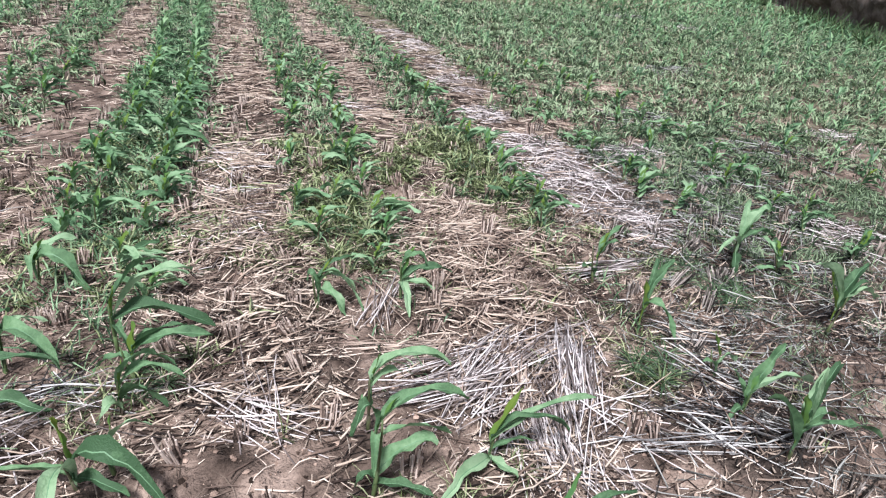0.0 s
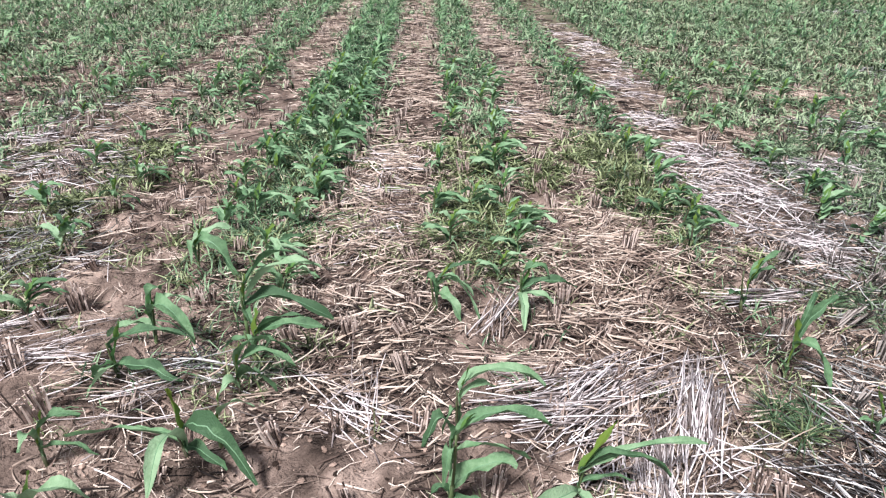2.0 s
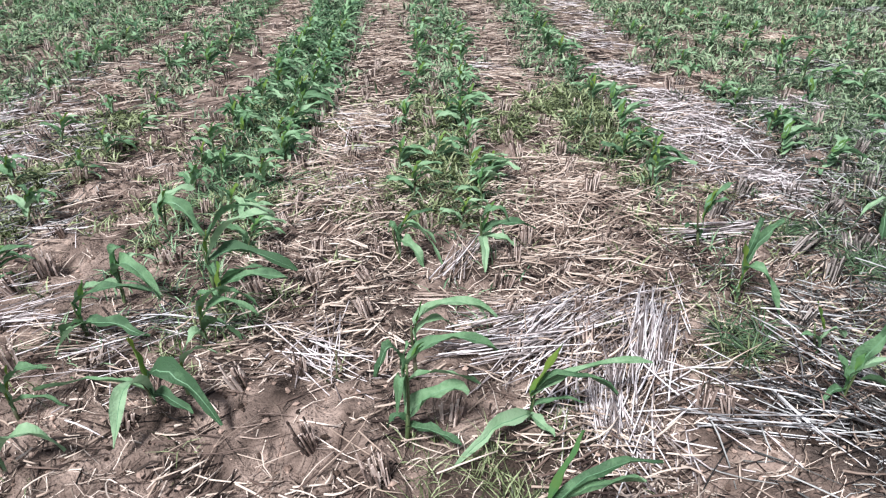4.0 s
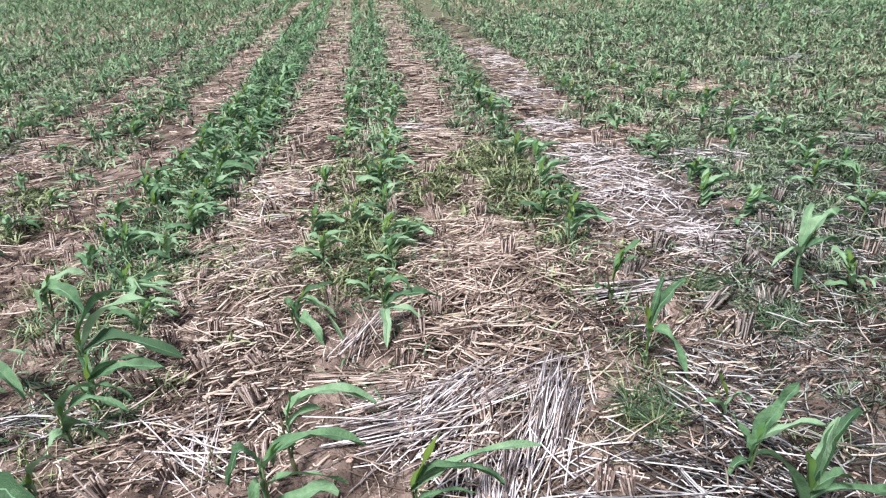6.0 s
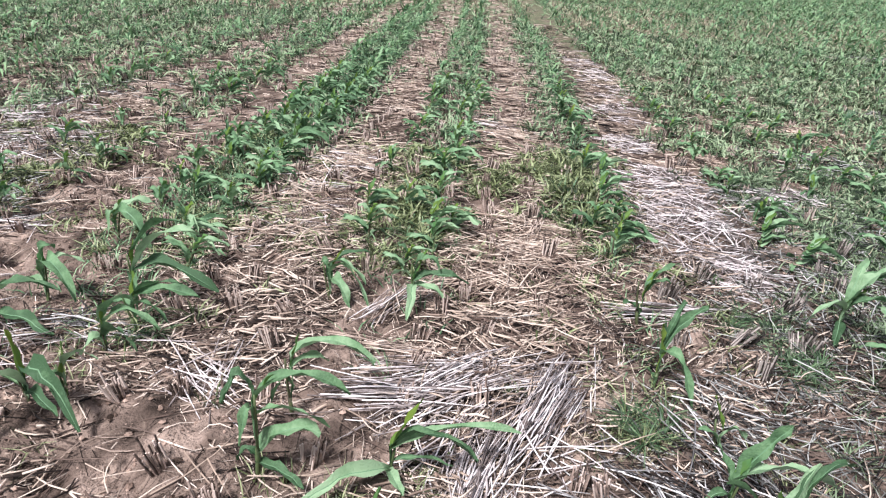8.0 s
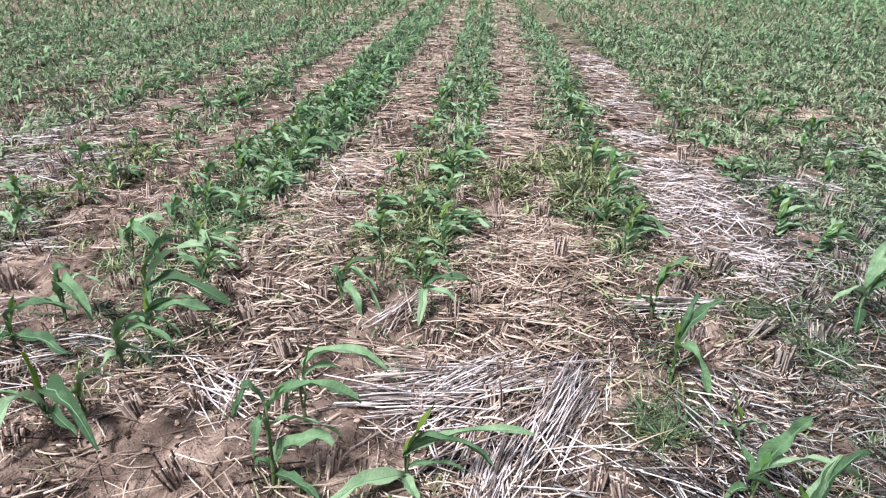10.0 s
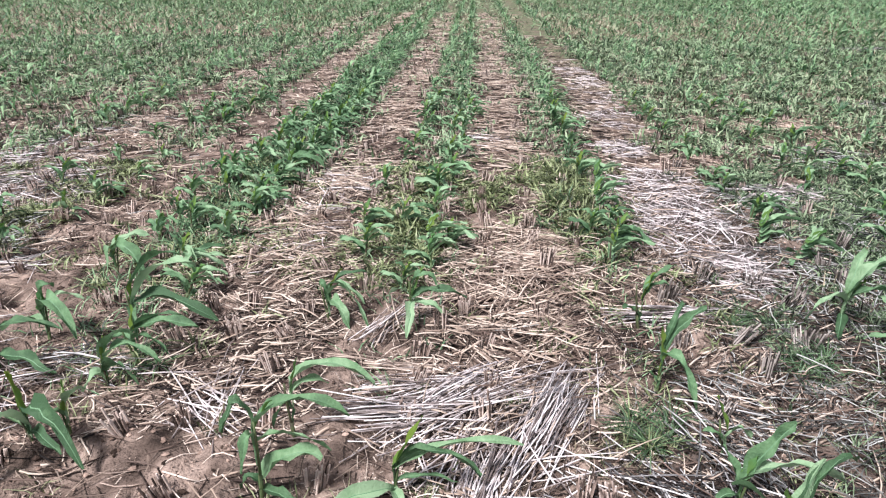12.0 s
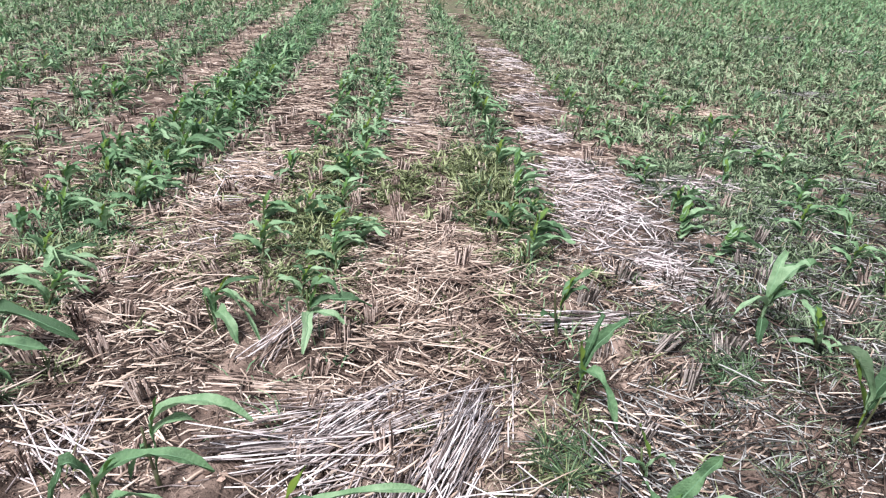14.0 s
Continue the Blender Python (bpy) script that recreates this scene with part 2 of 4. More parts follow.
def shift(y):
    """How far the crop rows lean over to +x by the distance y."""
    y = np.asarray(y, float)
    return 0.07 * (np.clip(y, 0, 7) - 2.2) + 0.04 * np.clip(y - 7, 0, None)


def blob(x, y, cx, cy, rx, ry):
    return np.exp(-(((x - cx) / rx) ** 2 + ((y - cy) / ry) ** 2))


def ground_z(x, y):
    x, y = np.asarray(x, float), np.asarray(y, float)
    z = np.zeros(np.broadcast(x, y).shape)
    near = np.clip(1.6 - np.hypot(x - 0.8, y - 3) / 12, 0.15, 1)
    fine = np.clip(1.0 - np.maximum(np.maximum(-1.9 - x, x - 3.2), np.maximum(0.9 - y, y - 4.4)) / 0.8, 0, 1)
    for (kx, ky), ph, a in WAVES:
        z = z + a * np.sin(kx * x + ky * y + ph) * (fine if a < 0.005 else 1.0)
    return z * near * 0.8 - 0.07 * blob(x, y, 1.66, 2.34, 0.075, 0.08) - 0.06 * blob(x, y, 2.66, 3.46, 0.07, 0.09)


def blotch(x, y, size, seed):
    """A smooth field of blotches from 0 to 1."""
    r = np.random.default_rng(seed)
    x, y = np.asarray(x, float), np.asarray(y, float)
    s = 0
    for _ in range(9):
        a, k = r.uniform(0, 6.28), r.uniform(0.6, 1.7) * 6.28 / size
        s = s + np.sin(k * (x * math.cos(a) + y * math.sin(a)) + r.uniform(0, 6.28))
    return np.clip(0.5 + s / 7, 0, 1)


def in_field(x, y):
    """1 inside the maize field: between the low bund and the earth bank, which both run on far ahead."""
    return (x < 13.4 + 0.55 * (y - 11)) & (x > -19.0 + shift(y)) & (y < 108)


def in_view(x, y):
    """1 in the wedge of ground ahead that the walk overlooks, and on the ground close about it."""
    return (x - 0.8 < 1.6 + 1.45 * y) & (0.8 - x < 1.6 + 0.85 * y) | (np.abs(x - 0.8) < 7) & (y > -4.5) & (y < 6)


def axis(lo, hi, step, out_lo, out_hi):
    a = list(np.arange(lo, hi, step))
    d, p = step, hi
    while p < out_hi:
        a.append(p)
        d *= 1.22
        p += d
    a.append(out_hi)
    d, p = step, lo
    while p > out_lo:
        d *= 1.22
        p -= d
        a.insert(0, max(p, out_lo))
    return np.array(a)


gx, gy = axis(-1.9, 3.2, 0.02, -900, 900), axis(0.9, 4.4, 0.02, -900, 900)
X, Y = np.meshgrid(gx, gy, indexing="ij")
idx = np.arange(X.size).reshape(X.shape)
quads = np.stack([idx[:-1, :-1], idx[1:, :-1], idx[1:, 1:], idx[:-1, 1:]], -1).reshape(-1, 4)
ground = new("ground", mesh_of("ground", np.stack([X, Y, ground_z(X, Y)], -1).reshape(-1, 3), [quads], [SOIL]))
tagged(ground, "brown crumbly field soil, bare between the straw", "ground", kind="structure")


# ---- straw ----
def straw_mesh(x, y, ang, length, radius, lift, spread=0.10, k=4):
    n = len(x)
    t = np.linspace(-0.5, 0.5, k)
    bend = rng.normal(0, spread, (n, 1)) * length[:, None]
    off = bend * (4 * t**2 - 0.5)[None]
    c, s = np.cos(ang)[:, None], np.sin(ang)[:, None]
    px = x[:, None] + c * t * length[:, None] - s * off
    py = y[:, None] + s * t * length[:, None] + c * off
    tilt = rng.normal(0, 0.05, (n, 1)) * length[:, None]
    gz = ground_z(px, py)
    chord = gz[:, :1] + (gz[:, -1:] - gz[:, :1]) * (t + 0.5)
    chord += np.maximum(gz - chord, 0).max(1, keepdims=True)
    pz = chord + radius[:, None] + np.abs(lift[:, None] + tilt * t)
    rad = radius[:, None] * np.interp(t, [-0.5, 0, 0.5], [1.0, 1.0, 0.6])
    return tubes(np.stack([px, py, pz], -1), rad, 3)


def scatter(n, x0, x1, y0, y1, density):
    """Random places kept by a density from 0 to 1."""
    x, y = rng.uniform(x0, x1, n), rng.uniform(y0, y1, n)
    keep = rng.uniform(0, 1, n) < density(x, y)
    return x[keep], y[keep]


def straw_density(x, y):
    u = x - shift(y)
    d = 0.16 + 0 * u
    d = np.where((u > -0.36) & (u < 0.40), 0.75, d)
    d = np.where((u > 0.78) & (u < 1.68), 0.85, d)
    d = np.where((u > 1.72) & (u < 2.5), 0.38, d)
    d = np.where(u < -0.9, np.where(y < 3.2, 0.12, 0.22), d)
    d = np.where((u < -1.0) & (u > -1.5), np.where(y < 3.2, 0.07, 0.15), d)
    d = d * (0.35 + 0.9 * blotch(x, y, 0.8, 3))
    d = np.where(u > 2.35, 0.09, d)
    d = np.where((u > 1.25) & (y < 2.2), np.where(y > 1.72, 0.34, 0.13), d)
    d = d + 0.5 * blob(x, y, 0.03, 2.0, 0.20, 0.22) - 0.85 * blob(x, y, 0.03, 1.55, 0.36, 0.22)
    d = d - 0.35 * blob(x, y, 0.42, 2.12, 0.12, 0.15) - 0.4 * blob(x, y, -1.0, 2.5, 0.18, 0.5)
    weeds = np.where((u > 0.85) & (u < 1.75), blob(x, y, 1.5, 4.0, 0.9, 0.55), 0)
    d = d - 0.6 * weeds
    d = d - 0.8 * blob(x, y, 1.65, 2.30, 0.10, 0.10) - 0.8 * blob(x, y, 2.66, 3.46, 0.10, 0.10)
    d = np.where(y > 4, d * np.clip(1.3 - 0.03 * y, 0.4, 1.2), d)
    d = d * (1 - 0.93 * blob(x, y, -0.06, 1.60, 0.34, 0.22)) * (1 - 0.8 * blob(x, y, 0.62, 1.24, 0.16, 0.14))
    return np.clip(d, 0, 1)


def straw_turn(x, y):
    """Straw lies mostly across the rows, turning this way and that."""
    base = 0.15 + 1.2 * (blotch(x, y, 0.9, 11) - 0.5)
    return base + rng.normal(0, 0.55, len(x))


def litter(name, label, mat, tries, box, thin, length, radius, lift):
    x, y = scatter(tries, *box, lambda x, y: straw_density(x, y) * thin)
    n = len(x)
    v, f = straw_mesh(x, y, straw_turn(x, y), length[0] + (length[1] - length[0]) * rng.uniform(0, 1, n) ** 1.6, rng.uniform(*radius, n), np.abs(rng.normal(0, lift, n)), 0.06, 4 if mat is STRAW and box[3] < 5 and box[2] > 0 else 3 if mat is STRAW else 2)
    tagged(new("straw_litter", mesh_of(name, v, f, [mat])), label, "straw", kind="stuff")


litter("rotted_litter", "dark rotted straw bits trodden into the soil", ROTTED, 48000, (-2.4, 4.0, 0.8, 4.6), 1.0, (0.03, 0.18), (0.0018, 0.0042), 0.004)
litter("tan_litter", "tan dry rice straw scattered over the soil", STRAW, 11500, (-2.4, 4.0, 0.8, 4.6), 0.66, (0.04, 0.21), (0.0021, 0.0042), 0.024)
litter("short_litter", "short broken lengths of tan straw strewn thickly", STRAW, 12500, (-1.6, 3.2, 0.9, 4.6), 0.8, (0.025, 0.11), (0.0024, 0.0046), 0.018)
litter("tan_litter_behind", "dry rice straw scattered on the soil", STRAW, 7000, (-6, 8, -4.5, 1.2), 0.8, (0.1, 0.42), (0.0018, 0.0034), 0.01)
litter("rotted_litter_far", "dark rotted straw between the maize rows", ROTTED, 42000, (-5.5, 5.5, 4.6, 15), 0.95, (0.06, 0.22), (0.003, 0.006), 0.008)
litter("tan_litter_far", "tan dry rice straw along the strips between maize rows", STRAW, 30000, (-5.5, 5.5, 4.6, 15), 0.9, (0.06, 0.26), (0.0026, 0.0048), 0.020)


def chaff(tries, box, length, width):
    """Short flat bits of broken straw and leaf, lying close on the soil."""
    x, y = scatter(tries, *box, lambda x, y: np.clip(0.25 + straw_density(x, y), 0, 1) * (1 - 0.9 * blob(x, y, -0.04, 1.56, 0.36, 0.26)) * np.where(x - shift(y) < -0.95, 0.55, 1) * (1 - 0.6 * blob(x, y, 2.2, 1.6, 0.6, 0.6)))
    n = len(x)
    a, l = rng.uniform(0, 6.28, n), rng.uniform(*length, n)
    t = np.array([-0.5, 0.5])
    px, py = x[:, None] + np.cos(a)[:, None] * t * l[:, None], y[:, None] + np.sin(a)[:, None] * t * l[:, None]
    pz = ground_z(px, py) + 0.003 + np.abs(rng.normal(0, 0.004, (n, 2)))
    side = np.stack([-np.sin(a), np.cos(a), rng.normal(0, 0.5, n)], -1)
    return ribbons(np.stack([px, py, pz], -1), rng.uniform(*width, n)[:, None] * np.array([1.0, 0.7]), side)


v, f = joined([chaff(60000, (-2.4, 3.8, 0.9, 4.6), (0.012, 0.075), (0.002, 0.0045)), chaff(52000, (-3.6, 4.2, 4.6, 11), (0.03, 0.10), (0.005, 0.011))])
tagged(new("straw_chaff", mesh_of("straw_chaff", v, f, [CHAFF])), "short broken bits of straw trodden into the soil", "straw", kind="stuff")


def fibres(tries, box, density, mat, label):
    """Fine curled shreds of leaf sheath and straw strewn over everything."""
    x, y = scatter(tries, *box, density)
    n = len(x)
    a, l, curl = rng.uniform(0, 6.28, n), rng.uniform(0.04, 0.15, n), rng.normal(0, 0.6, n)
    t = np.array([-0.5, -0.17, 0.17, 0.5])
    turn = a[:, None] + curl[:, None] * t
    px = x[:, None] + np.cumsum(np.cos(turn), 1) * l[:, None] / 3
    py = y[:, None] + np.cumsum(np.sin(turn), 1) * l[:, None] / 3
    pz = ground_z(px, py) + 0.004 + np.abs(rng.normal(0, 0.010, (n, 1)) + rng.normal(0, 0.006, (n, 4)))
    side = np.stack([-np.sin(a), np.cos(a), rng.normal(0, 0.6, n)], -1)
    v, f = ribbons(np.stack([px, py, pz], -1), rng.uniform(0.002, 0.0042, n)[:, None] * np.array([0.7, 1.0, 0.9, 0.4]), side)
    tagged(new("straw_shreds", mesh_of("straw_shreds", v, f, [mat])), label, "straw", kind="stuff")


fibres(22000, (-2.2, 3.4, 0.9, 4.4), lambda x, y: np.clip(0.2 + 0.9 * straw_density(x, y), 0, 1) * (x < 2.1) * (1 - 0.92 * blob(x, y, -0.04, 1.56, 0.38, 0.26)) * np.where(x - shift(y) < -0.95, 0.5, 1), CHAFF, "fine curled shreds of dry straw on the soil")
fibres(6500, (1.5, 3.6, 0.9, 4.2), lambda x, y: np.clip(x - 1.5, 0, 0.9), GREY_STRAW, "fine grey shreds of straw in damp soil")


def pile(label, places, mat):
    """Loose straw lying thick: places rows of (number, x, y, half-width, half-depth, direction, spread)."""
    pieces = []
    for n, cx, cy, rx, ry, turn, wide in places:
        px, py = rng.normal(cx, rx, n), rng.normal(cy, ry, n)
        if cy > 4.6 and ry > 0.3:
            # the long strips lie in ragged patches
            keep = blotch(px, py, 0.75, 77) + rng.normal(0, 0.10, n) > 0.44
            px, py, n = px[keep], py[keep], int(keep.sum())
        lift = 0.006 + rng.uniform(0, 0.045, n) * np.exp(-((px - cx) / (1.4 * rx)) ** 2 - ((py - cy) / (1.4 * ry)) ** 2)
        far = 1.0 if cy < 2.6 else 1.3 if cy < 4.7 else 1.5 if cy < 10 else 2.2
        pieces.append(straw_mesh(px, py, rng.normal(radians(turn), radians(wide * (1 if far == 1.0 else 1.5)), n), rng.uniform(0.12, 0.36, n) / (1.45 if mat in (GREY_STRAW, ROTTED) else 1 if far == 1.0 else 1.3), far * rng.uniform(0.0017, 0.0030, n), lift, 0.06))
    v, f = joined(pieces)
    return tagged(new("straw_pile", mesh_of("straw_pile", v, f, [mat])), label, "straw", kind="stuff")


def single_straw(seed, mat):
    """One cut rice straw along its own x, slightly bowed, with a node and a frayed thin end."""
    r = np.random.default_rng(seed)
    length, bow, rad = r.uniform(0.20, 0.46), r.normal(0, 0.012), r.uniform(0.0019, 0.0032)
    t = np.array([-0.5, -0.2, 0.1, 0.13, 0.5])
    line = np.stack([t * length, bow * (1 - 4 * t**2), 0.004 * np.sin(t * 5 + r.uniform(0, 6))], -1)[None]
    v, f = tubes(line, rad * np.array([[1.0, 1.0, 1.05, 0.85, 0.6]]), 4)
    return mesh_of("straw", v, f, [mat])


STRAWS = {mat: [single_straw(60 + i, mat) for i in range(24)] for mat in (PALE_PIECE, TAN_PIECE, GREY_PIECE)}


def straw_heap(label, places, mat=PALE_PIECE, deep=0.05):
    """A heap whose straws are pieces of their own; places as for pile(), the half-width across the straws and the half-depth along them."""
    at = Vector((places[0][1], places[0][2], float(ground_z(places[0][1], places[0][2]))))
    heap = tagged(new("straw_heap"), label, "straw heap")
    heap.location = at
    for n, cx, cy, rx, ry, turn, wide in places:
        a = radians(turn)
        for _ in range(n):
            p, q = rng.normal(0, ry), rng.normal(0, rx)
            x, y = cx + math.cos(a) * p - math.sin(a) * q, cy + math.sin(a) * p + math.cos(a) * q
            lift = 0.004 + rng.uniform(0, deep) * math.exp(-((q / (1.5 * rx)) ** 2))
            ob = part("straw", STRAWS[mat][int(rng.integers(24))], heap)
            ob.matrix_basis = Matrix.Translation(-at) @ pose(x, y, float(ground_z(x, y)) + lift, 0, rng.normal(0, 2.5), turn + rng.normal(0, wide))


def loose_straws(label, places, mat):
    """A few long straws that lie apart on bare soil: places rows of (x, y, direction, length)."""
    at = Vector((places[0][0], places[0][1], float(ground_z(places[0][0], places[0][1]))))
    few = tagged(new("loose_straws"), label, "straw")
    few.location = at
    for x, y, turn, length in places:
        ob = part("straw", STRAWS[mat][int(rng.integers(24))], few)
        k = max(length, 0.1) / 0.33
        ob.matrix_basis = Matrix.Translation(-at) @ pose(x, y, float(ground_z(x, y)) + 0.010, 0, rng.normal(0, 1.5), turn) @ Matrix.Diagonal((k, 1.15, 1.15, 1))


straw_heap("sheaf of straight bleached straws lying side by side", [(150, 1.245, 1.84, 0.055, 0.125, 63, 6)])
straw_heap("thick heap of pale bleached rice straw on the soil", [
    (95, 0.985, 1.56, 0.055, 0.07, 74, 8), (22, 0.67, 1.79, 0.045, 0.08, 4, 9), (30, 0.72, 1.90, 0.045, 0.09, 8, 9),
    (28, 0.82, 2.02, 0.05, 0.12, 12, 11), (64, 0.88, 1.94, 0.055, 0.09, 42, 10), (40, 0.98, 1.86, 0.055, 0.08, 33, 12), (24, 1.20, 2.02, 0.06, 0.10, 24, 18)])
straw_heap("pale rice straw spilling loosely from a heap", [(28, 1.04, 1.36, 0.09, 0.10, 82, 18), (14, 1.28, 1.46, 0.10, 0.12, 128, 22), (12, 1.30, 1.62, 0.08, 0.10, 12, 18), (10, 0.85, 1.62, 0.06, 0.08, 30, 30)])
straw_heap("small heap of bleached straw between stubble clumps", [(24, 0.08, 1.84, 0.05, 0.03, -38, 12), (14, 0.05, 1.98, 0.07, 0.08, 8, 42), (8, 0.02, 1.90, 0.08, 0.04, 80, 22)])
straw_heap("short sheaf of dry straw leaning between maize plants", [(16, 0.62, 2.47, 0.045, 0.04, 66, 10)])
straw_heap("brown straws lying under a pale sheaf", [(14, 0.64, 2.45, 0.035, 0.04, 72, 10)], TAN_PIECE)
straw_heap("straight bleached straws stacked side by side", [(40, 1.84, 2.54, 0.028, 0.07, 3, 6)])
straw_heap("weathered grey straw fanned out over damp dark soil", [(18, 1.56, 1.50, 0.07, 0.09, -72, 16), (14, 1.45, 1.38, 0.03, 0.12, -11, 9), (22, 1.66, 1.40, 0.07, 0.08, -35, 22), (20, 1.74, 1.58, 0.06, 0.07, -62, 20), (14, 1.95, 1.80, 0.10, 0.12, -40, 30)], GREY_PIECE)
straw_heap("brown straws lying across the row in a thin layer", [(22, 0.63, 2.14, 0.025, 0.08, -6, 6), (30, 1.45, 2.35, 0.14, 0.12, 25, 30), (36, 1.25, 2.72, 0.16, 0.20, 10, 40)], TAN_PIECE, 0.02)
straw_heap("bleached straw fallen beside tall stubble", [(20, -1.40, 2.42, 0.05, 0.07, 25, 14), (7, -1.14, 2.22, 0.03, 0.05, 8, 10), (16, -1.28, 3.02, 0.05, 0.06, 20, 40)])
straw_heap("dark tangled straw in a hollow of the soil", [(18, -0.50, 2.12, 0.05, 0.06, -12, 22), (14, -0.63, 2.21, 0.05, 0.06, 20, 40)], GREY_PIECE)
loose_straws("long dry straws lying singly on bare soil", [
    (-0.14, 1.58, 5, 0.20), (-0.05, 1.57, -19, 0.14), (0.07, 1.53, -18, 0.13), (-0.10, 1.53, 3, 0.18), (-0.02, 1.64, 29, 0.13), (0.07, 1.79, 61, 0.26), (0.07, 1.70, 24, 0.13),
    (-0.11, 1.82, 66, 0.20), (0.13, 1.43, -40, 0.22), (0.15, 1.44, 92, 0.16), (-0.37, 1.79, 79, 0.18), (-0.38, 1.42, 54, 0.15), (-0.34, 1.46, 64, 0.21), (-0.10, 1.39, 56, 0.11), (-0.16, 1.83, -46, 0.16)], TAN_PIECE)
loose_straws("bleached straws lying singly beside the maize row", [
    (-1.16, 2.27, 15, 0.21), (-1.14, 2.23, 5, 0.22), (-1.12, 2.17, 90, 0.13), (-1.04, 1.79, 46, 0.12), (-0.95, 2.09, 60, 0.16), (-0.76, 1.70, 42, 0.12), (-0.68, 1.61, -31, 0.19),
    (-0.69, 1.88, 111, 0.27), (-0.67, 1.94, 76, 0.12)], PALE_PIECE)
loose_straws("tan straws lying singly on soil between the rows", [
    (-0.93, 3.78, 9, 0.30), (-0.88, 3.71, 11, 0.30), (-1.18, 3.51, 74, 0.31), (-1.06, 3.19, 60, 0.18), (-0.97, 3.35, 27, 0.15), (-1.04, 2.88, 1, 0.22), (-1.12, 4.13, 36, 0.33)], TAN_PIECE)
loose_straws("two pale straws standing over a dark hole in the soil", [(1.53, 2.33, 72, 0.28), (1.60, 2.27, 76, 0.26)], PALE_PIECE)
pile("bleached rice straw lying in a pale ragged strip", [
    (470, 2.34, 3.75, 0.16, 0.34, 20, 60), (170, 2.42, 3.05, 0.10, 0.16, 35, 60), (200, 2.36, 4.55, 0.15, 0.18, 20, 50), (170, 2.42, 5.55, 0.12, 0.16, 10, 45), (260, 2.58, 6.9, 0.16, 0.5, 20, 50), (330, 2.78, 9.2, 0.16, 0.9, 20, 50),
    (230, 3.30, 4.30, 0.20, 0.10, 5, 30), (60, 3.0, 4.1, 0.14, 0.06, 5, 25)], PALE_STRAW)
pile("pale straw left in gaps of the far weeds", [(240, -2.05, 4.45, 0.3, 0.35, 15, 60), (160, -2.6, 5.2, 0.3, 0.3, 15, 60), (170, 9.4, 11.4, 0.4, 0.2, 0, 30), (120, 5.8, 4.5, 0.22, 0.18, 0, 40), (120, 3.6, 2.6, 0.2, 0.14, 0, 40)], PALE_STRAW)
pile("patches of bleached straw between the maize rows", [
    (70, 0.08, 3.75, 0.14, 0.22, 10, 45), (80, 0.14, 4.45, 0.18, 0.18, 5, 35), (40, 0.05, 3.25, 0.14, 0.16, 10, 45), (50, 1.25, 5.7, 0.16, 0.2, 5, 30),
    (26, -1.12, 2.25, 0.13, 0.10, 10, 20), (28, -0.7, 1.98, 0.14, 0.08, 10, 25)], PALE_STRAW)
pile("weathered grey straw in damp soil", [
    (120, 2.0, 1.75, 0.22, 0.22, -35, 50), (190, 2.5, 2.2, 0.35, 0.35, 20, 60), (200, 2.9, 2.9, 0.35, 0.35, 20, 60), (80, 1.75, 1.3, 0.25, 0.2, -30, 50),
    (240, 3.6, 3.6, 0.4, 0.4, 10, 60), (240, 4.1, 5.3, 0.35, 0.3, 10, 50), (260, -2.0, 4.2, 0.4, 0.55, 10, 60), (260, -2.6, 6.0, 0.5, 0.6, 10, 50), (200, -1.7, 3.2, 0.2, 0.3, 10, 60), (260, 4.4, 4.2, 0.4, 0.3, 10, 50), (260, 9.1, 12.9, 0.5, 0.3, 10, 50),
    (160, 6.05, 7.5, 0.3, 0.2, 10, 50), (160, 3.0, 4.2, 0.2, 0.3, 40, 50)], GREY_STRAW)
pile("dark rotted straw lying in damp soil", [(70, 2.05, 1.85, 0.32, 0.28, 20, 70), (100, 2.65, 2.6, 0.35, 0.4, 10, 70), (90, 1.66, 1.54, 0.14, 0.14, -30, 60), (30, 1.62, 2.30, 0.10, 0.12, 40, 60), (50, 2.55, 1.7, 0.25, 0.3, 20, 70)], ROTTED)
pile("matted brown straw in a hollow of the weeds", [(420, 4.25, 6.5, 0.26, 0.2, 100, 30), (150, 2.95, 5.05, 0.14, 0.16, 20, 50), (120, -1.85, 5.7, 0.2, 0.15, 80, 40)], STRAW)
for u0 in (-2.28, -1.18, 0.0, 1.22):
    pile("dry straw lying along a strip between the maize rows", [(130 if y0 < 12 else 150, u0 + float(shift(y0)), y0, 0.17, 0.5, 8, 45) for y0 in np.arange(4.8 if u0 < -2 else 7.6, 22, 1.1 if u0 < -2 else 1.5)], STRAW if u0 > -2 else CHAFF)
pile("tan straw lying across the strip between rows", [
    (230, 0.06, 3.7, 0.15, 0.24, 10, 45), (170, 0.14, 4.45, 0.18, 0.2, 5, 35), (130, 0.05, 3.2, 0.14, 0.16, 10, 45), (160, 1.2, 3.35, 0.24, 0.12, 8, 35), (300, 1.38, 5.6, 0.17, 0.45, 3, 18), (260, 1.5, 6.9, 0.16, 0.5, 3, 18), (360, 1.75, 9.4, 0.16, 1.0, 5, 25), (250, 1.25, 2.75, 0.26, 0.22, 10, 40), (130, 1.2, 3.15, 0.3, 0.12, 5, 25)], STRAW)
pile("a little tan straw dropped on bare soil", [(7, -0.20, 1.42, 0.10, 0.05, 20, 40), (16, 0.1, 1.38, 0.2, 0.06, 20, 40), (24, -1.0, 2.0, 0.12, 0.1, 10, 30), (18, -1.2, 3.0, 0.2, 0.25, 15, 30)], STRAW)
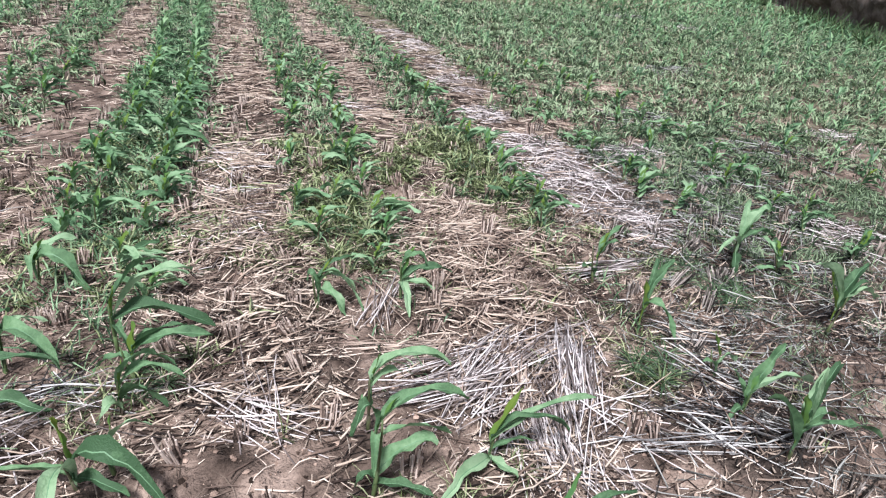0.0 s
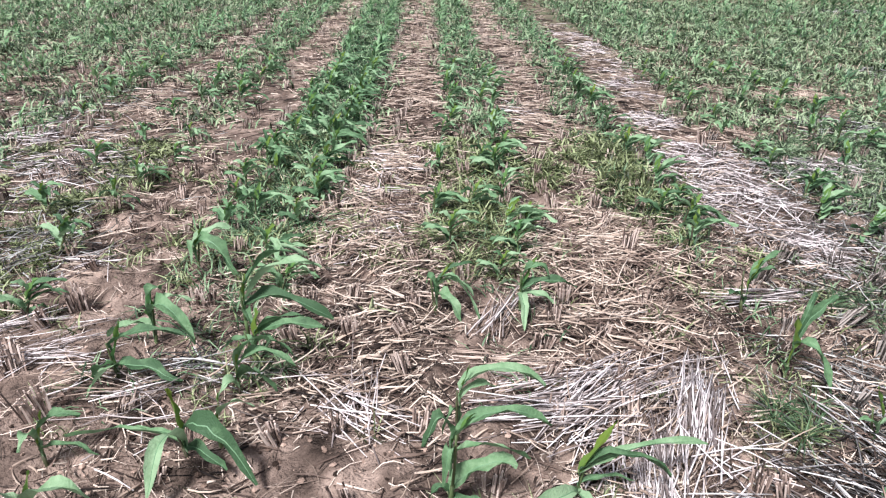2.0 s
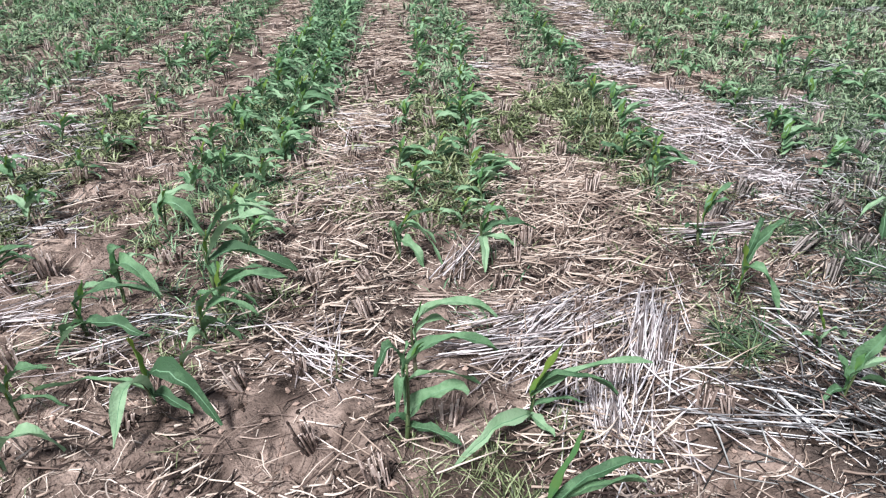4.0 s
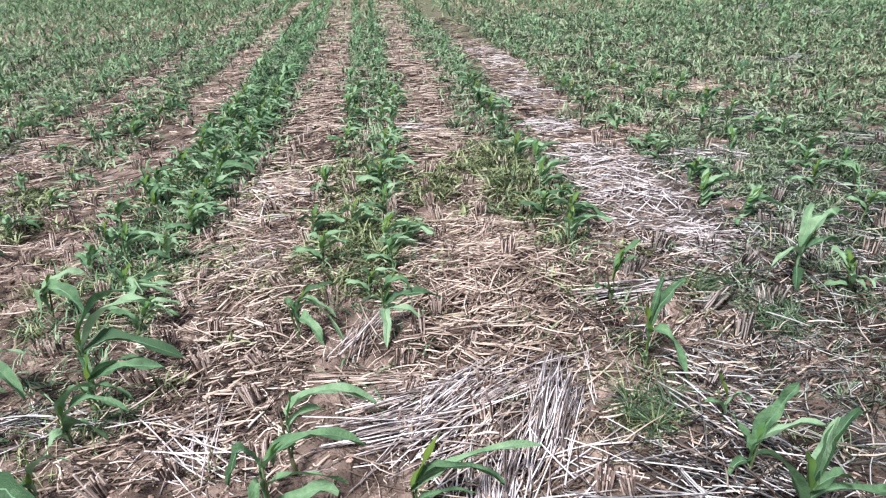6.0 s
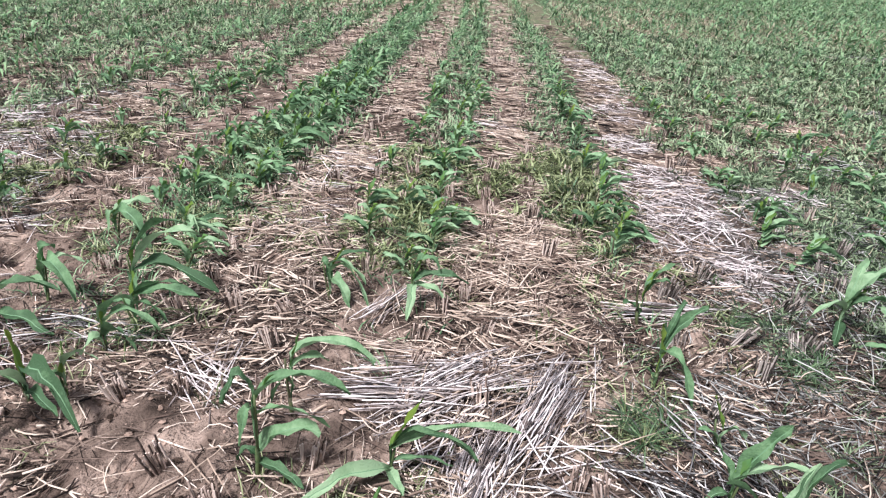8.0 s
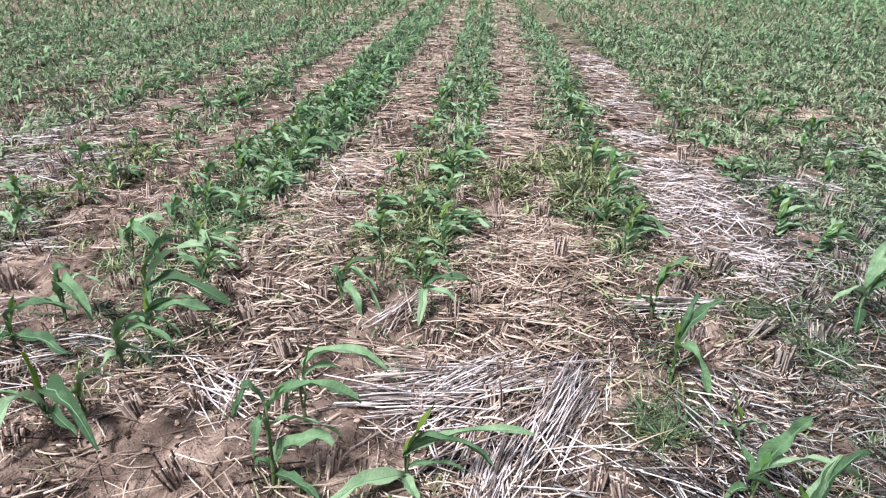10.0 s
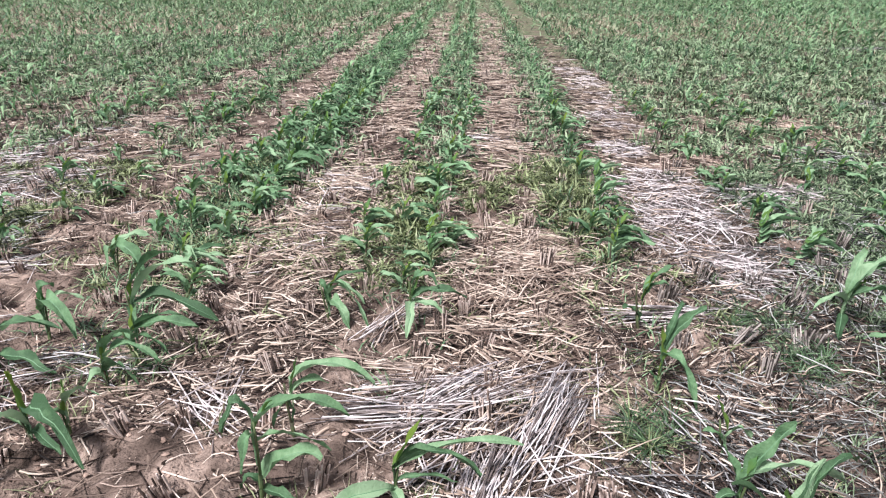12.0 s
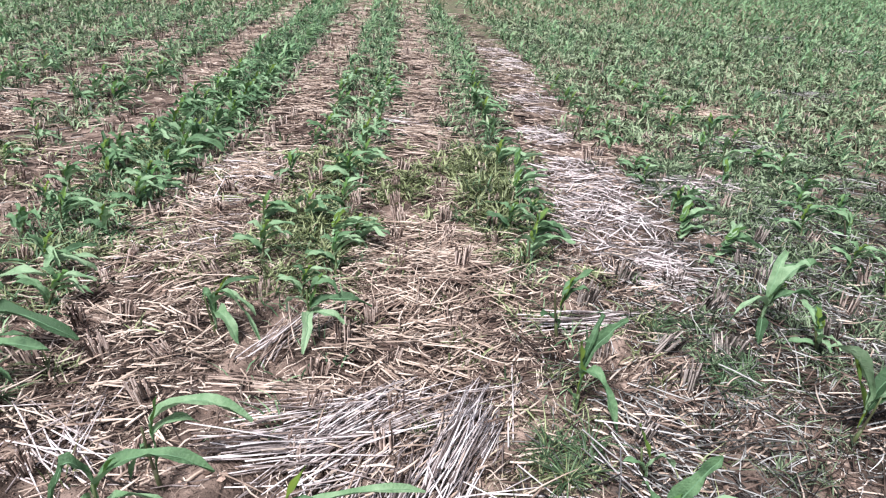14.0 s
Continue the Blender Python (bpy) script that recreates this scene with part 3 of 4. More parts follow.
pile("tan straw along the far strips between rows", [
    (300, 0.45, 6.6, 0.15, 1.0, 5, 30), (420, 0.62, 9.6, 0.16, 1.6, 5, 30), (300, -0.72, 9.5, 0.16, 1.4, 5, 30), (260, -0.68, 12.5, 0.18, 1.3, 5, 30)], STRAW)

# ---- crumbled soil ----
BALL = np.array([(0, 0, 1), (0.9, 0, 0.3), (0.28, 0.85, 0.3), (-0.72, 0.53, 0.3), (-0.72, -0.53, 0.3), (0.28, -0.85, 0.3), (0.5, 0.4, -0.6), (-0.5, 0.4, -0.6), (0, -0.6, -0.6)])
BALL_FACES = np.array([(0, 1, 2), (0, 2, 3), (0, 3, 4), (0, 4, 5), (0, 5, 1), (1, 6, 2), (2, 6, 7), (2, 7, 3), (3, 7, 4), (4, 7, 8), (4, 8, 5), (5, 8, 1), (1, 8, 6)])
x, y = scatter(17000, -2.2, 3.6, 0.9, 4.2, lambda x, y: 0.3 + 0.5 * blotch(x, y, 0.5, 17) + 0.5 * blob(x, y, 0.03, 1.55, 0.4, 0.25))
n = len(x)
size = 0.0025 + 0.012 * rng.uniform(0, 1, n) ** 3.0
v = BALL[None] * rng.uniform(0.65, 1.25, (n, 9, 1)) * size[:, None, None] * np.stack([rng.uniform(0.8, 1.4, n), rng.uniform(0.8, 1.4, n), rng.uniform(0.5, 0.9, n)], -1)[:, None]
v = v + np.stack([x, y, ground_z(x, y) + 0.2 * size], -1)[:, None]
f = (BALL_FACES[None] + 9 * np.arange(n)[:, None, None]).reshape(-1, 3)
tagged(new("soil_clods", mesh_of("soil_clods", v.reshape(-1, 3), [f], [CLOD], smooth=False)), "crumbs and clods of brown soil", "soil", kind="stuff")


# ---- rice stubble ----
def stalk_line(r):
    """A cut stalk: where it roots, and its top, about the clump's middle."""
    a, q = r.uniform(0, 6.28), math.sqrt(r.uniform(0, 1)) * 0.030
    h = r.uniform(0.045, 0.086)
    lean = np.array([math.cos(a), math.sin(a)]) * q * 4.5 + r.normal(0, 0.07, 2)
    base = np.array([q * math.cos(a), q * math.sin(a), -0.012])
    return base, base + np.array([lean[0] * h, lean[1] * h, h + 0.012]), r.uniform(0.0024, 0.0038)


def stalk_tube(base, top, rad):
    line = np.stack([base, base * 0.45 + top * 0.55, top])[None]
    return tubes(line, rad * np.array([[1.15, 1.0, 0.95]]), 4)


def clump_lines(seed):
    r = np.random.default_rng(seed)
    tilt = r.normal(0, 0.16, 2)
    lines = [stalk_line(r) for _ in range(int(r.integers(21, 28)))]
    return [(b, t + np.array([tilt[0], tilt[1], 0]) * t[2], w) for b, t, w in lines]


LINES = [clump_lines(20 + i) for i in range(8)]
CLUMPS = [joined([tubes(np.stack([b, t])[None], w * np.array([[1.3, 1.2]]), 3) for b, t, w in ls[:13]]) for ls in LINES]


def rice_stubble(lines, mat, label):
    """rice_stubble > each stalk."""
    ob = tagged(new("rice_stubble"), label, "stubble", "rice stubble clumps")
    for q in lines:
        v, f = stalk_tube(*q)
        part("stalk", mesh_of("stalk", v, f, [mat], smooth=False), ob)
    return ob


STUBBLE_KINDS = [rice_stubble(ls, STALK, "clump of cut dry rice stalks rooted in soil") for ls in LINES[:5]]
STUBBLE_KINDS += [rice_stubble(ls, DAMP_STALK, "clump of weathered grey rice stubble in damp soil") for ls in LINES[5:]]
stubble_used = [False] * len(STUBBLE_KINDS)
STUBS = [  # between the maize rows ahead
    (-0.71, 2.64), (-0.20, 2.62), (0.00, 2.62), (-0.20, 2.91), (-0.17, 3.11), (0.23, 2.34), (0.22, 2.09), (-0.01, 2.35), (0.26, 2.53), (0.28, 2.94), (1.10, 3.16), (1.31, 2.56),
    (0.77, 2.24), (0.77, 2.05), (1.04, 2.31), (1.05, 2.03), (-0.22, 1.76), (0.04, 1.46), (0.74, 1.81), (1.01, 1.83), (0.48, 1.52), (0.61, 1.50), (1.30, 1.48), (0.29, 3.80),
    (0.13, 4.00), (-0.14, 3.88), (0.53, 3.26), (0.36, 3.50), (-0.02, 1.80), (0.27, 1.78), (1.40, 3.06), (0.86, 2.42), (-0.25, 2.34), (0.25, 1.30), (0.50, 2.78), (0.60, 3.67), (0.96, 2.66)]
STUBS += [  # in the damp soil and the pale straw strip
    (2.17, 2.96), (2.47, 2.94), (2.46, 2.67), (3.09, 3.35), (1.90, 2.68), (1.86, 2.32), (2.11, 2.32), (2.40, 2.32), (2.12, 2.10), (2.80, 2.61), (2.66, 3.43), (1.83, 1.83),
    (1.37, 1.47), (2.39, 2.84), (2.53, 2.71), (2.35, 2.29), (1.86, 1.26), (1.85, 1.04), (2.62, 4.63), (2.59, 4.88), (2.70, 4.98)]
STUBS += [  # beside the open soil
    (-1.28, 2.95), (-1.85, 3.50), (-1.70, 3.42), (-1.20, 2.60), (-1.29, 2.47), (-1.24, 2.14), (-1.02, 1.88), (-0.76, 1.91), (-0.57, 1.62), (-0.66, 2.62), (-0.56, 3.60), (-0.62, 3.13),
    (-1.91, 4.94), (-2.09, 4.85), (-1.87, 4.60), (-1.94, 4.21), (-1.94, 4.40), (-2.10, 4.20), (-1.14, 4.21), (-1.09, 4.48), (0.38, 4.49), (0.18, 4.96)]


def place_clump(x, y, size=1.0):
    i = int(rng.integers(5, 8) if x > 1.75 and y < 3.1 or x > 2.6 else rng.integers(5))
    m = pose(x, y, float(ground_z(x, y)), rng.normal(0, 4), rng.normal(0, 4), rng.uniform(0, 360))
    if stubble_used[i]:
        ob = copy_thing(STUBBLE_KINDS[i], m)
    else:
        ob, stubble_used[i] = STUBBLE_KINDS[i], True
        ob.matrix_world = m
    size = size * rng.uniform(0.92, 1.2)
    ob.scale = (size, size, size * rng.uniform(0.85, 1.2))


for sx, sy in STUBS:
    place_clump(sx, sy, 1.30 if sx < -1 and sy < 2.7 else 1.0)
far_clumps, count = [], len(STUBS)
for i in range(-38, 44):
    for j in range(-20, 60):
        y = 1.07 + j * 0.255 + rng.normal(0, 0.02)
        x = 0.0 + i * 0.255 + float(shift(y)) + rng.normal(0, 0.02)
        if not in_field(x, y) or not in_view(x, y) or rng.uniform() > (0.8 if y < 4.4 else 0.09 if x - shift(y) > 2.6 else 0.45):
            continue
        if any((x - a) ** 2 + (y - b) ** 2 < 0.17**2 for a, b in STUBS):
            continue
        if -1.4 < x < 2.6 and y < 3.2 or x > 1.5 and y < 4.4 and rng.uniform() < 0.6 or 1.9 < x - shift(y) < 2.55 and y > 2.7:
            continue
        if 0.9 < y < 4.4 and -1.9 < x < 3.3 and count < 150:
            place_clump(x, y)
            count += 1
        elif y < 13:
            far_clumps.append((x, y))
pieces = []
for x, y in far_clumps:
    v, f = CLUMPS[int(rng.integers(len(CLUMPS)))]
    a = rng.uniform(0, 6.28)
    w = v @ np.array([[math.cos(a), math.sin(a), 0], [-math.sin(a), math.cos(a), 0], [0, 0, rng.uniform(0.9, 1.3)]])
    pieces.append((w * 1.05 + np.array([x, y, float(ground_z(x, y))]), f))
v, f = joined(pieces)
tagged(new("stubble_field", mesh_of("stubble_field", v, f, [STUBBLE], smooth=False)), "rows of cut rice stubble far off in the field", "stubble", kind="stuff")


# ---- maize ----
def leaf_line(r, h0, length, rise, droop, az, k):
    """A leaf's midrib: it leaves the stem at h0, climbs at rise and droops over."""
    t = np.linspace(0, 1, k)
    el = rise - droop * t**1.3
    step = length / (k - 1)
    out = np.concatenate([[0], np.cumsum(np.cos(el[:-1]) * step)])
    up = h0 + np.concatenate([[0], np.cumsum(np.sin(el[:-1]) * step)])
    side = np.cumsum(r.normal(0, 0.22, k)) * step
    c, s = math.cos(az), math.sin(az)
    return np.stack([out * c - side * s, out * s + side * c, np.maximum(up, 0.012)], -1), el


def leaf_arch(r, h0, turn, reach, tip, arch, k=10):
    """A leaf's midrib from the stem at h0 to a tip that hangs at the height tip, reach away: arch is the height it is pulled up to on the way."""
    t = np.linspace(0, 1, k)
    out = reach * (t * (1 - t) * 0.9 + t**2)
    up = h0 * (1 - t) ** 2 + 2 * arch * t * (1 - t) + tip * t**2
    side = np.cumsum(r.normal(0, 0.14, k)) * reach / (k - 1)
    el = np.arctan2(np.gradient(up), np.gradient(out) + 1e-6)
    c, s = math.cos(turn), math.sin(turn)
    line = np.stack([out * c - side * s, out * s + side * c, np.maximum(up, 0.012)], -1)
    sheath = np.array([[0.004 * c, 0.004 * s, max(h0 - 0.07, 0.004)], [0.005 * c, 0.005 * s, max(h0 - 0.03, 0.010)]])
    return np.concatenate([sheath, line]), np.concatenate([[1.5, 1.5], el])


def leaf_sheet(r, line, el, width, az, neck=False):
    """A folded, ruffled blade with a pale sunken midrib; faces of the blade, then of the midrib."""
    k = len(line)
    t = np.linspace(0, 1, k)
    w = width / 2 * np.clip(0.62 + 1.6 * t, 0, 1) * np.sqrt(np.clip(1.03 - t**2.2, 0, 1))
    if neck:
        w[:4] *= np.array([0.25, 0.3, 0.5, 0.8])
    twist = r.normal(0, 0.25) + r.normal(0, 0.6) * t
    ruffle = [0.22 * width * np.sin(t * r.uniform(10, 19) + r.uniform(0, 6)) * np.minimum(3 * t, 1) for _ in range(2)]
    across = np.array([-math.sin(az), math.cos(az), 0.0])
    along = np.stack([np.cos(el) * math.cos(az), np.cos(el) * math.sin(az), np.sin(el)], -1)
    lift = np.cross(along, across)
    lift[lift[:, 2] < 0] *= -1
    cols = []
    for q, up in ((-1, 0.46), (-0.55, 0.14), (-0.07, -0.10), (0.07, -0.10), (0.55, 0.14), (1, 0.46)):
        d = across[None] * np.cos(twist)[:, None] * q + lift * np.sin(twist)[:, None] * q
        edge = ruffle[0 if q < 0 else 1] if abs(q) == 1 else 0
        cols.append(line + d * w[:, None] + lift * (up * w + edge)[:, None])
    v = np.stack(cols, 1)
    i = np.arange(k * 6).reshape(k, 6)
    quads = np.stack([i[:-1, :-1], i[:-1, 1:], i[1:, 1:], i[1:, :-1]], -1)
    return v.reshape(-1, 3), [np.concatenate([quads[:, :2], quads[:, 3:]], 1).reshape(-1, 4), quads[:, 2]]


def leaf_plan(r, height, count):
    """Heights, lengths and turns of a plant's leaves: the wind lays most of them over to the plant's own x."""
    plan = []
    for i in range(count):
        q = i / (count - 1)
        lee = r.uniform() < 0.68
        h0 = height * (0.12 + 0.62 * q)
        length = height * (0.60 + 0.46 * math.sin(math.pi * min(q + 0.12, 1))) * r.uniform(0.8, 1.2) * (1.0 if lee else 0.75)
        rise = radians(26 + 32 * q + r.normal(0, 15))
        droop = radians(100 - 15 * q + r.normal(0, 26))
        az = r.normal(0, 0.65) if lee else math.pi + r.normal(0, 0.7)
        plan.append((h0, length, 1.15 * (0.023 + 0.009 * math.sin(math.pi * q) + r.normal(0, 0.003)), rise, droop, az))
    return plan


def stem_of(r, height, ob, thick=1.0):
    zz = np.linspace(-0.02, height, 6)
    bow = r.normal(0, 0.02, 2)
    line = np.stack([bow[0] * np.sin(zz * 6), bow[1] * np.sin(zz * 5), zz], -1)[None]
    v, f = tubes(line, thick * np.linspace(0.0085, 0.0045, 6)[None], 4)
    v2, f2 = tubes(line[:, :3] + 0, thick * np.array([[0.0115, 0.0105, 0.009]]), 4)
    part("stem", mesh_of("stem", *joined([(v, f), (v2, f2)]), [STEM]), ob, "thin maize stem, purplish at its foot")


def maize_plant(seed, height, count):
    """maize_plant > stem, whorl, each leaf."""
    r = np.random.default_rng(seed)
    ob = tagged(new("maize_plant"), "young green maize plant with arching leaves", "maize plant", "maize plants in rows")
    stem_of(r, height * 0.72, ob)
    v, f = leaf_sheet(r, *leaf_line(r, height * 0.58, height * 0.46, radians(78), radians(30), 0, 7), 0.036, 0)
    part("whorl", mesh_of("whorl", v, f, [WHORL, WHORL], slots=[0, 1]), ob, "rolled yellow-green young leaf")
    for h0, length, width, rise, droop, az in leaf_plan(r, height, count):
        v, f = leaf_sheet(r, *leaf_line(r, h0, length, rise, droop, az, 10), width, az)
        part("leaf", mesh_of("leaf", v, f, [LEAF, RIB], slots=[0, 1]), ob)
    return ob


def near_maize(x, y, whorl, leaves):
    """maize_plant > stem, whorl, each leaf > midrib, with leaves of its own: rows of (height on the stem, turn, reach, height of the tip, height of the arch, width)."""
    r = np.random.default_rng(int(1000 * x + 77 * y) % 9973)
    ob = tagged(new("maize_plant"), "young maize plant with broad wavy arching leaves", "maize plant", "maize plants in rows")
    stem_of(r, max([whorl[0]] + [q[0] for q in leaves]) + 0.01, ob, 0.75)
    for i, (h0, turn, reach, tip, arch, width) in enumerate([whorl] + leaves):
        az = radians(turn)
        v, f = leaf_sheet(r, *leaf_arch(r, h0, az, max(reach, 0.02), tip, arch), width * (0.56 if i == 0 else 0.9), az, True)
        if i == 0:
            part("whorl", mesh_of("whorl", v, f, [WHORL, WHORL], slots=[0, 1]), ob, "rolled yellow-green young leaf")
            continue
        sheet = part("leaf", mesh_of("leaf", v, f[:1], [LEAF]), ob)
        rib = v.reshape(-1, 6, 3)[:, 2:4]
        j = np.arange(len(rib) * 2).reshape(-1, 2)
        part("midrib", mesh_of("midrib", rib.reshape(-1, 3), [np.stack([j[:-1, 0], j[:-1, 1], j[1:, 1], j[1:, 0]], -1)], [RIB]), sheet, "pale sunken midrib")
    ob.matrix_world = pose(x, y, float(ground_z(x, y)))
    return ob


HEIGHTS = (0.27, 0.30, 0.25, 0.28, 0.31, 0.24, 0.26, 0.33, 0.29, 0.22)
KINDS = [maize_plant(100 + i, h, 7 + i % 3) for i, h in enumerate(HEIGHTS)]
used = [False] * len(KINDS)


def plant(x, y, height, turn):
    i = min(range(10), key=lambda q: abs(HEIGHTS[q] - height) + rng.uniform(0, 0.05))
    s = height / HEIGHTS[i]
    m = pose(x, y, float(ground_z(x, y)), rng.normal(0, 9), rng.normal(4, 9), turn)
    if used[i]:
        ob = copy_thing(KINDS[i], m)
    else:
        ob, used[i] = KINDS[i], True
        ob.matrix_world = m
    ob.scale = (s, s, s)
    return ob


# the plants that stand closest, each with its own leaves
near_maize(0.385, 1.70, (0.21, 0, 0.03, 0.33, 0.26, 0.028), [(0.24, 0, 0.27, 0.25, 0.37, 0.054), (0.2, 15, 0.12, 0.21, 0.27, 0.028), (0.13, -146, 0.07, 0.09, 0.22, 0.041)])
near_maize(0.34, 1.45, (0.26, 0, 0.06, 0.37, 0.33, 0.039), [(0.28, 0, 0.27, 0.32, 0.46, 0.050), (0.3, -160, 0.08, 0.28, 0.45, 0.039), (0.22, -5, 0.22, 0.22, 0.32, 0.037), (0.08, -6, 0.19, 0.18, 0.24, 0.057), (0.21, -110, 0.07, 0.17, 0.35, 0.037), (0.05, -34, 0.18, 0.05, 0.10, 0.043), (0.07, 180, 0.06, 0.05, 0.14, 0.030)])
near_maize(0.725, 1.48, (0.11, 0, 0.09, 0.3, 0.21, 0.050), [(0.11, 3, 0.38, 0.19, 0.27, 0.038), (0.12, -7, 0.26, 0.13, 0.28, 0.051), (0.06, 12, 0.2, 0.02, 0.09, 0.022), (0.04, -69, 0.13, 0.05, 0.05, 0.043), (0.04, -149, 0.31, 0.02, 0.13, 0.047)])
near_maize(0.67, 1.04, (0.2, 0, 0.07, 0.44, 0.33, 0.035), [(0.18, 6, 0.29, 0.28, 0.38, 0.039), (0.16, -7, 0.23, 0.27, 0.31, 0.068), (0.1, 190, 0.22, 0.1, 0.22, 0.049)])
near_maize(1.73, 1.44, (0.11, 0, 0.03, 0.21, 0.17, 0.040), [(0.13, 8, 0.12, 0.32, 0.25, 0.052), (0.13, -6, 0.27, 0.16, 0.25, 0.060), (0.10, 144, 0.07, 0.22, 0.17, 0.036), (0.06, 200, 0.10, 0.04, 0.12, 0.030)])
near_maize(1.745, 1.22, (0.15, 170, 0.03, 0.29, 0.23, 0.050), [(0.17, 30, 0.07, 0.36, 0.28, 0.056), (0.19, 18, 0.16, 0.34, 0.42, 0.052), (0.16, -11, 0.11, 0.19, 0.24, 0.056), (0.13, -3, 0.42, 0.02, 0.20, 0.044), (0.08, 160, 0.15, 0.26, 0.30, 0.040)])
near_maize(1.665, 2.00, (0.15, 170, 0.02, 0.29, 0.22, 0.060), [(0.19, 19, 0.16, 0.34, 0.33, 0.044), (0.17, -51, 0.17, 0.02, 0.27, 0.048), (0.05, 180, 0.04, 0.10, 0.08, 0.030), (0.21, 48, 0.13, 0.33, 0.40, 0.028)])
near_maize(1.72, 2.46, (0.14, 0, 0.04, 0.27, 0.22, 0.050), [(0.19, 13, 0.14, 0.29, 0.28, 0.041), (0.14, -11, 0.1, 0.22, 0.25, 0.034), (0.06, 180, 0.08, 0.1, 0.11, 0.045)])
near_maize(0.36, 2.52, (0.14, 0, 0.07, 0.27, 0.22, 0.044), [(0.18, -23, 0.2, 0.03, 0.29, 0.046), (0.1, -44, 0.14, 0.02, 0.18, 0.061), (0.14, -7, 0.16, 0.1, 0.25, 0.044), (0.1, 152, 0.05, 0.15, 0.25, 0.033), (0.16, 20, 0.18, 0.21, 0.26, 0.035)])
near_maize(0.73, 2.50, (0.13, 0, 0.05, 0.27, 0.20, 0.040), [(0.12, 0, 0.24, 0.12, 0.20, 0.049), (0.1, -95, 0.18, 0.02, 0.12, 0.052), (0.19, -10, 0.11, 0.19, 0.29, 0.038), (0.12, 169, 0.1, 0.13, 0.19, 0.030), (0.09, -14, 0.16, 0.06, 0.13, 0.041)])
near_maize(2.57, 2.43, (0.21, 0, 0.07, 0.27, 0.25, 0.063), [(0.2, 0, 0.14, 0.36, 0.38, 0.066), (0.18, -7, 0.19, 0.22, 0.30, 0.066), (0.12, -111, 0.06, 0.02, 0.09, 0.050), (0.23, 15, 0.25, 0.32, 0.41, 0.066), (0.23, 44, 0.14, 0.37, 0.37, 0.050), (0.18, -166, 0.17, 0.11, 0.27, 0.050)])
near_maize(2.53, 1.78, (0.14, 170, 0.1, 0.35, 0.23, 0.059), [(0.18, 14, 0.17, 0.32, 0.36, 0.065), (0.17, -6, 0.21, 0.18, 0.28, 0.065), (0.2, 167, 0.18, 0.36, 0.38, 0.057), (0.15, 7, 0.17, 0.25, 0.27, 0.051)])
near_maize(1.76, 1.63, (0.12, 170, 0.05, 0.24, 0.17, 0.040), [(0.09, -16, 0.07, 0.1, 0.17, 0.034), (0.06, 180, 0.08, 0.11, 0.14, 0.027)])
near_maize(-0.42, 2.35, (0.16, 0, 0.02, 0.29, 0.23, 0.041), [(0.16, 0, 0.29, 0.33, 0.40, 0.062), (0.15, -8, 0.35, 0.08, 0.25, 0.071), (0.22, 14, 0.21, 0.35, 0.41, 0.051), (0.12, -60, 0.14, 0.04, 0.20, 0.044)])
near_maize(-0.35, 2.18, (0.12, 0, 0.02, 0.27, 0.20, 0.050), [(0.15, 0, 0.27, 0.18, 0.25, 0.055), (0.12, -17, 0.17, 0.05, 0.19, 0.045), (0.17, 15, 0.19, 0.2, 0.24, 0.049), (0.1, 170, 0.14, 0.06, 0.17, 0.037)])
near_maize(-0.38, 2.00, (0.09, 0, 0.02, 0.24, 0.17, 0.048), [(0.15, 10, 0.12, 0.23, 0.29, 0.046), (0.08, -20, 0.15, 0.06, 0.19, 0.062), (0.04, -149, 0.08, 0.02, 0.13, 0.052), (0.13, 0, 0.2, 0.12, 0.27, 0.043)])
near_maize(-0.78, 2.32, (0.13, 0, 0.02, 0.24, 0.17, 0.056), [(0.14, -30, 0.24, 0.08, 0.32, 0.071), (0.07, -163, 0.17, 0.06, 0.14, 0.061), (0.17, 51, 0.06, 0.22, 0.29, 0.054), (0.14, 19, 0.16, 0.16, 0.24, 0.038)])
near_maize(-0.77, 2.91, (0.11, 0, 0.05, 0.23, 0.17, 0.051), [(0.12, -21, 0.22, 0.02, 0.28, 0.073), (0.14, -95, 0.07, 0.07, 0.23, 0.050), (0.15, 20, 0.18, 0.19, 0.24, 0.050)])
near_maize(-0.48, 1.69, (0.1, 170, 0.02, 0.27, 0.19, 0.048), [(0.11, -29, 0.29, 0.02, 0.29, 0.070), (0.06, -103, 0.23, 0.04, 0.28, 0.061), (0.05, 177, 0.37, 0.07, 0.16, 0.040), (0.04, -36, 0.17, 0.02, 0.09, 0.044), (0.08, 151, 0.21, 0.05, 0.08, 0.026)])
near_maize(-0.91, 1.68, (0.09, 0, 0.04, 0.22, 0.15, 0.046), [(0.12, 13, 0.13, 0.17, 0.24, 0.046), (0.09, -100, 0.07, 0.12, 0.21, 0.046), (0.07, 0, 0.17, 0.04, 0.11, 0.033)])
near_maize(-0.84, 1.45, (0.08, 0, 0.04, 0.22, 0.14, 0.043), [(0.08, -5, 0.22, 0.12, 0.26, 0.073), (0.07, 180, 0.12, 0.13, 0.17, 0.056)])
near_maize(-0.84, 2.09, (0.1, 0, 0.05, 0.25, 0.16, 0.051), [(0.16, 0, 0.28, 0.19, 0.27, 0.050), (0.07, -121, 0.14, 0.02, 0.09, 0.057), (0.06, -12, 0.25, 0.02, 0.11, 0.057), (0.07, -167, 0.09, 0.02, 0.10, 0.051)])
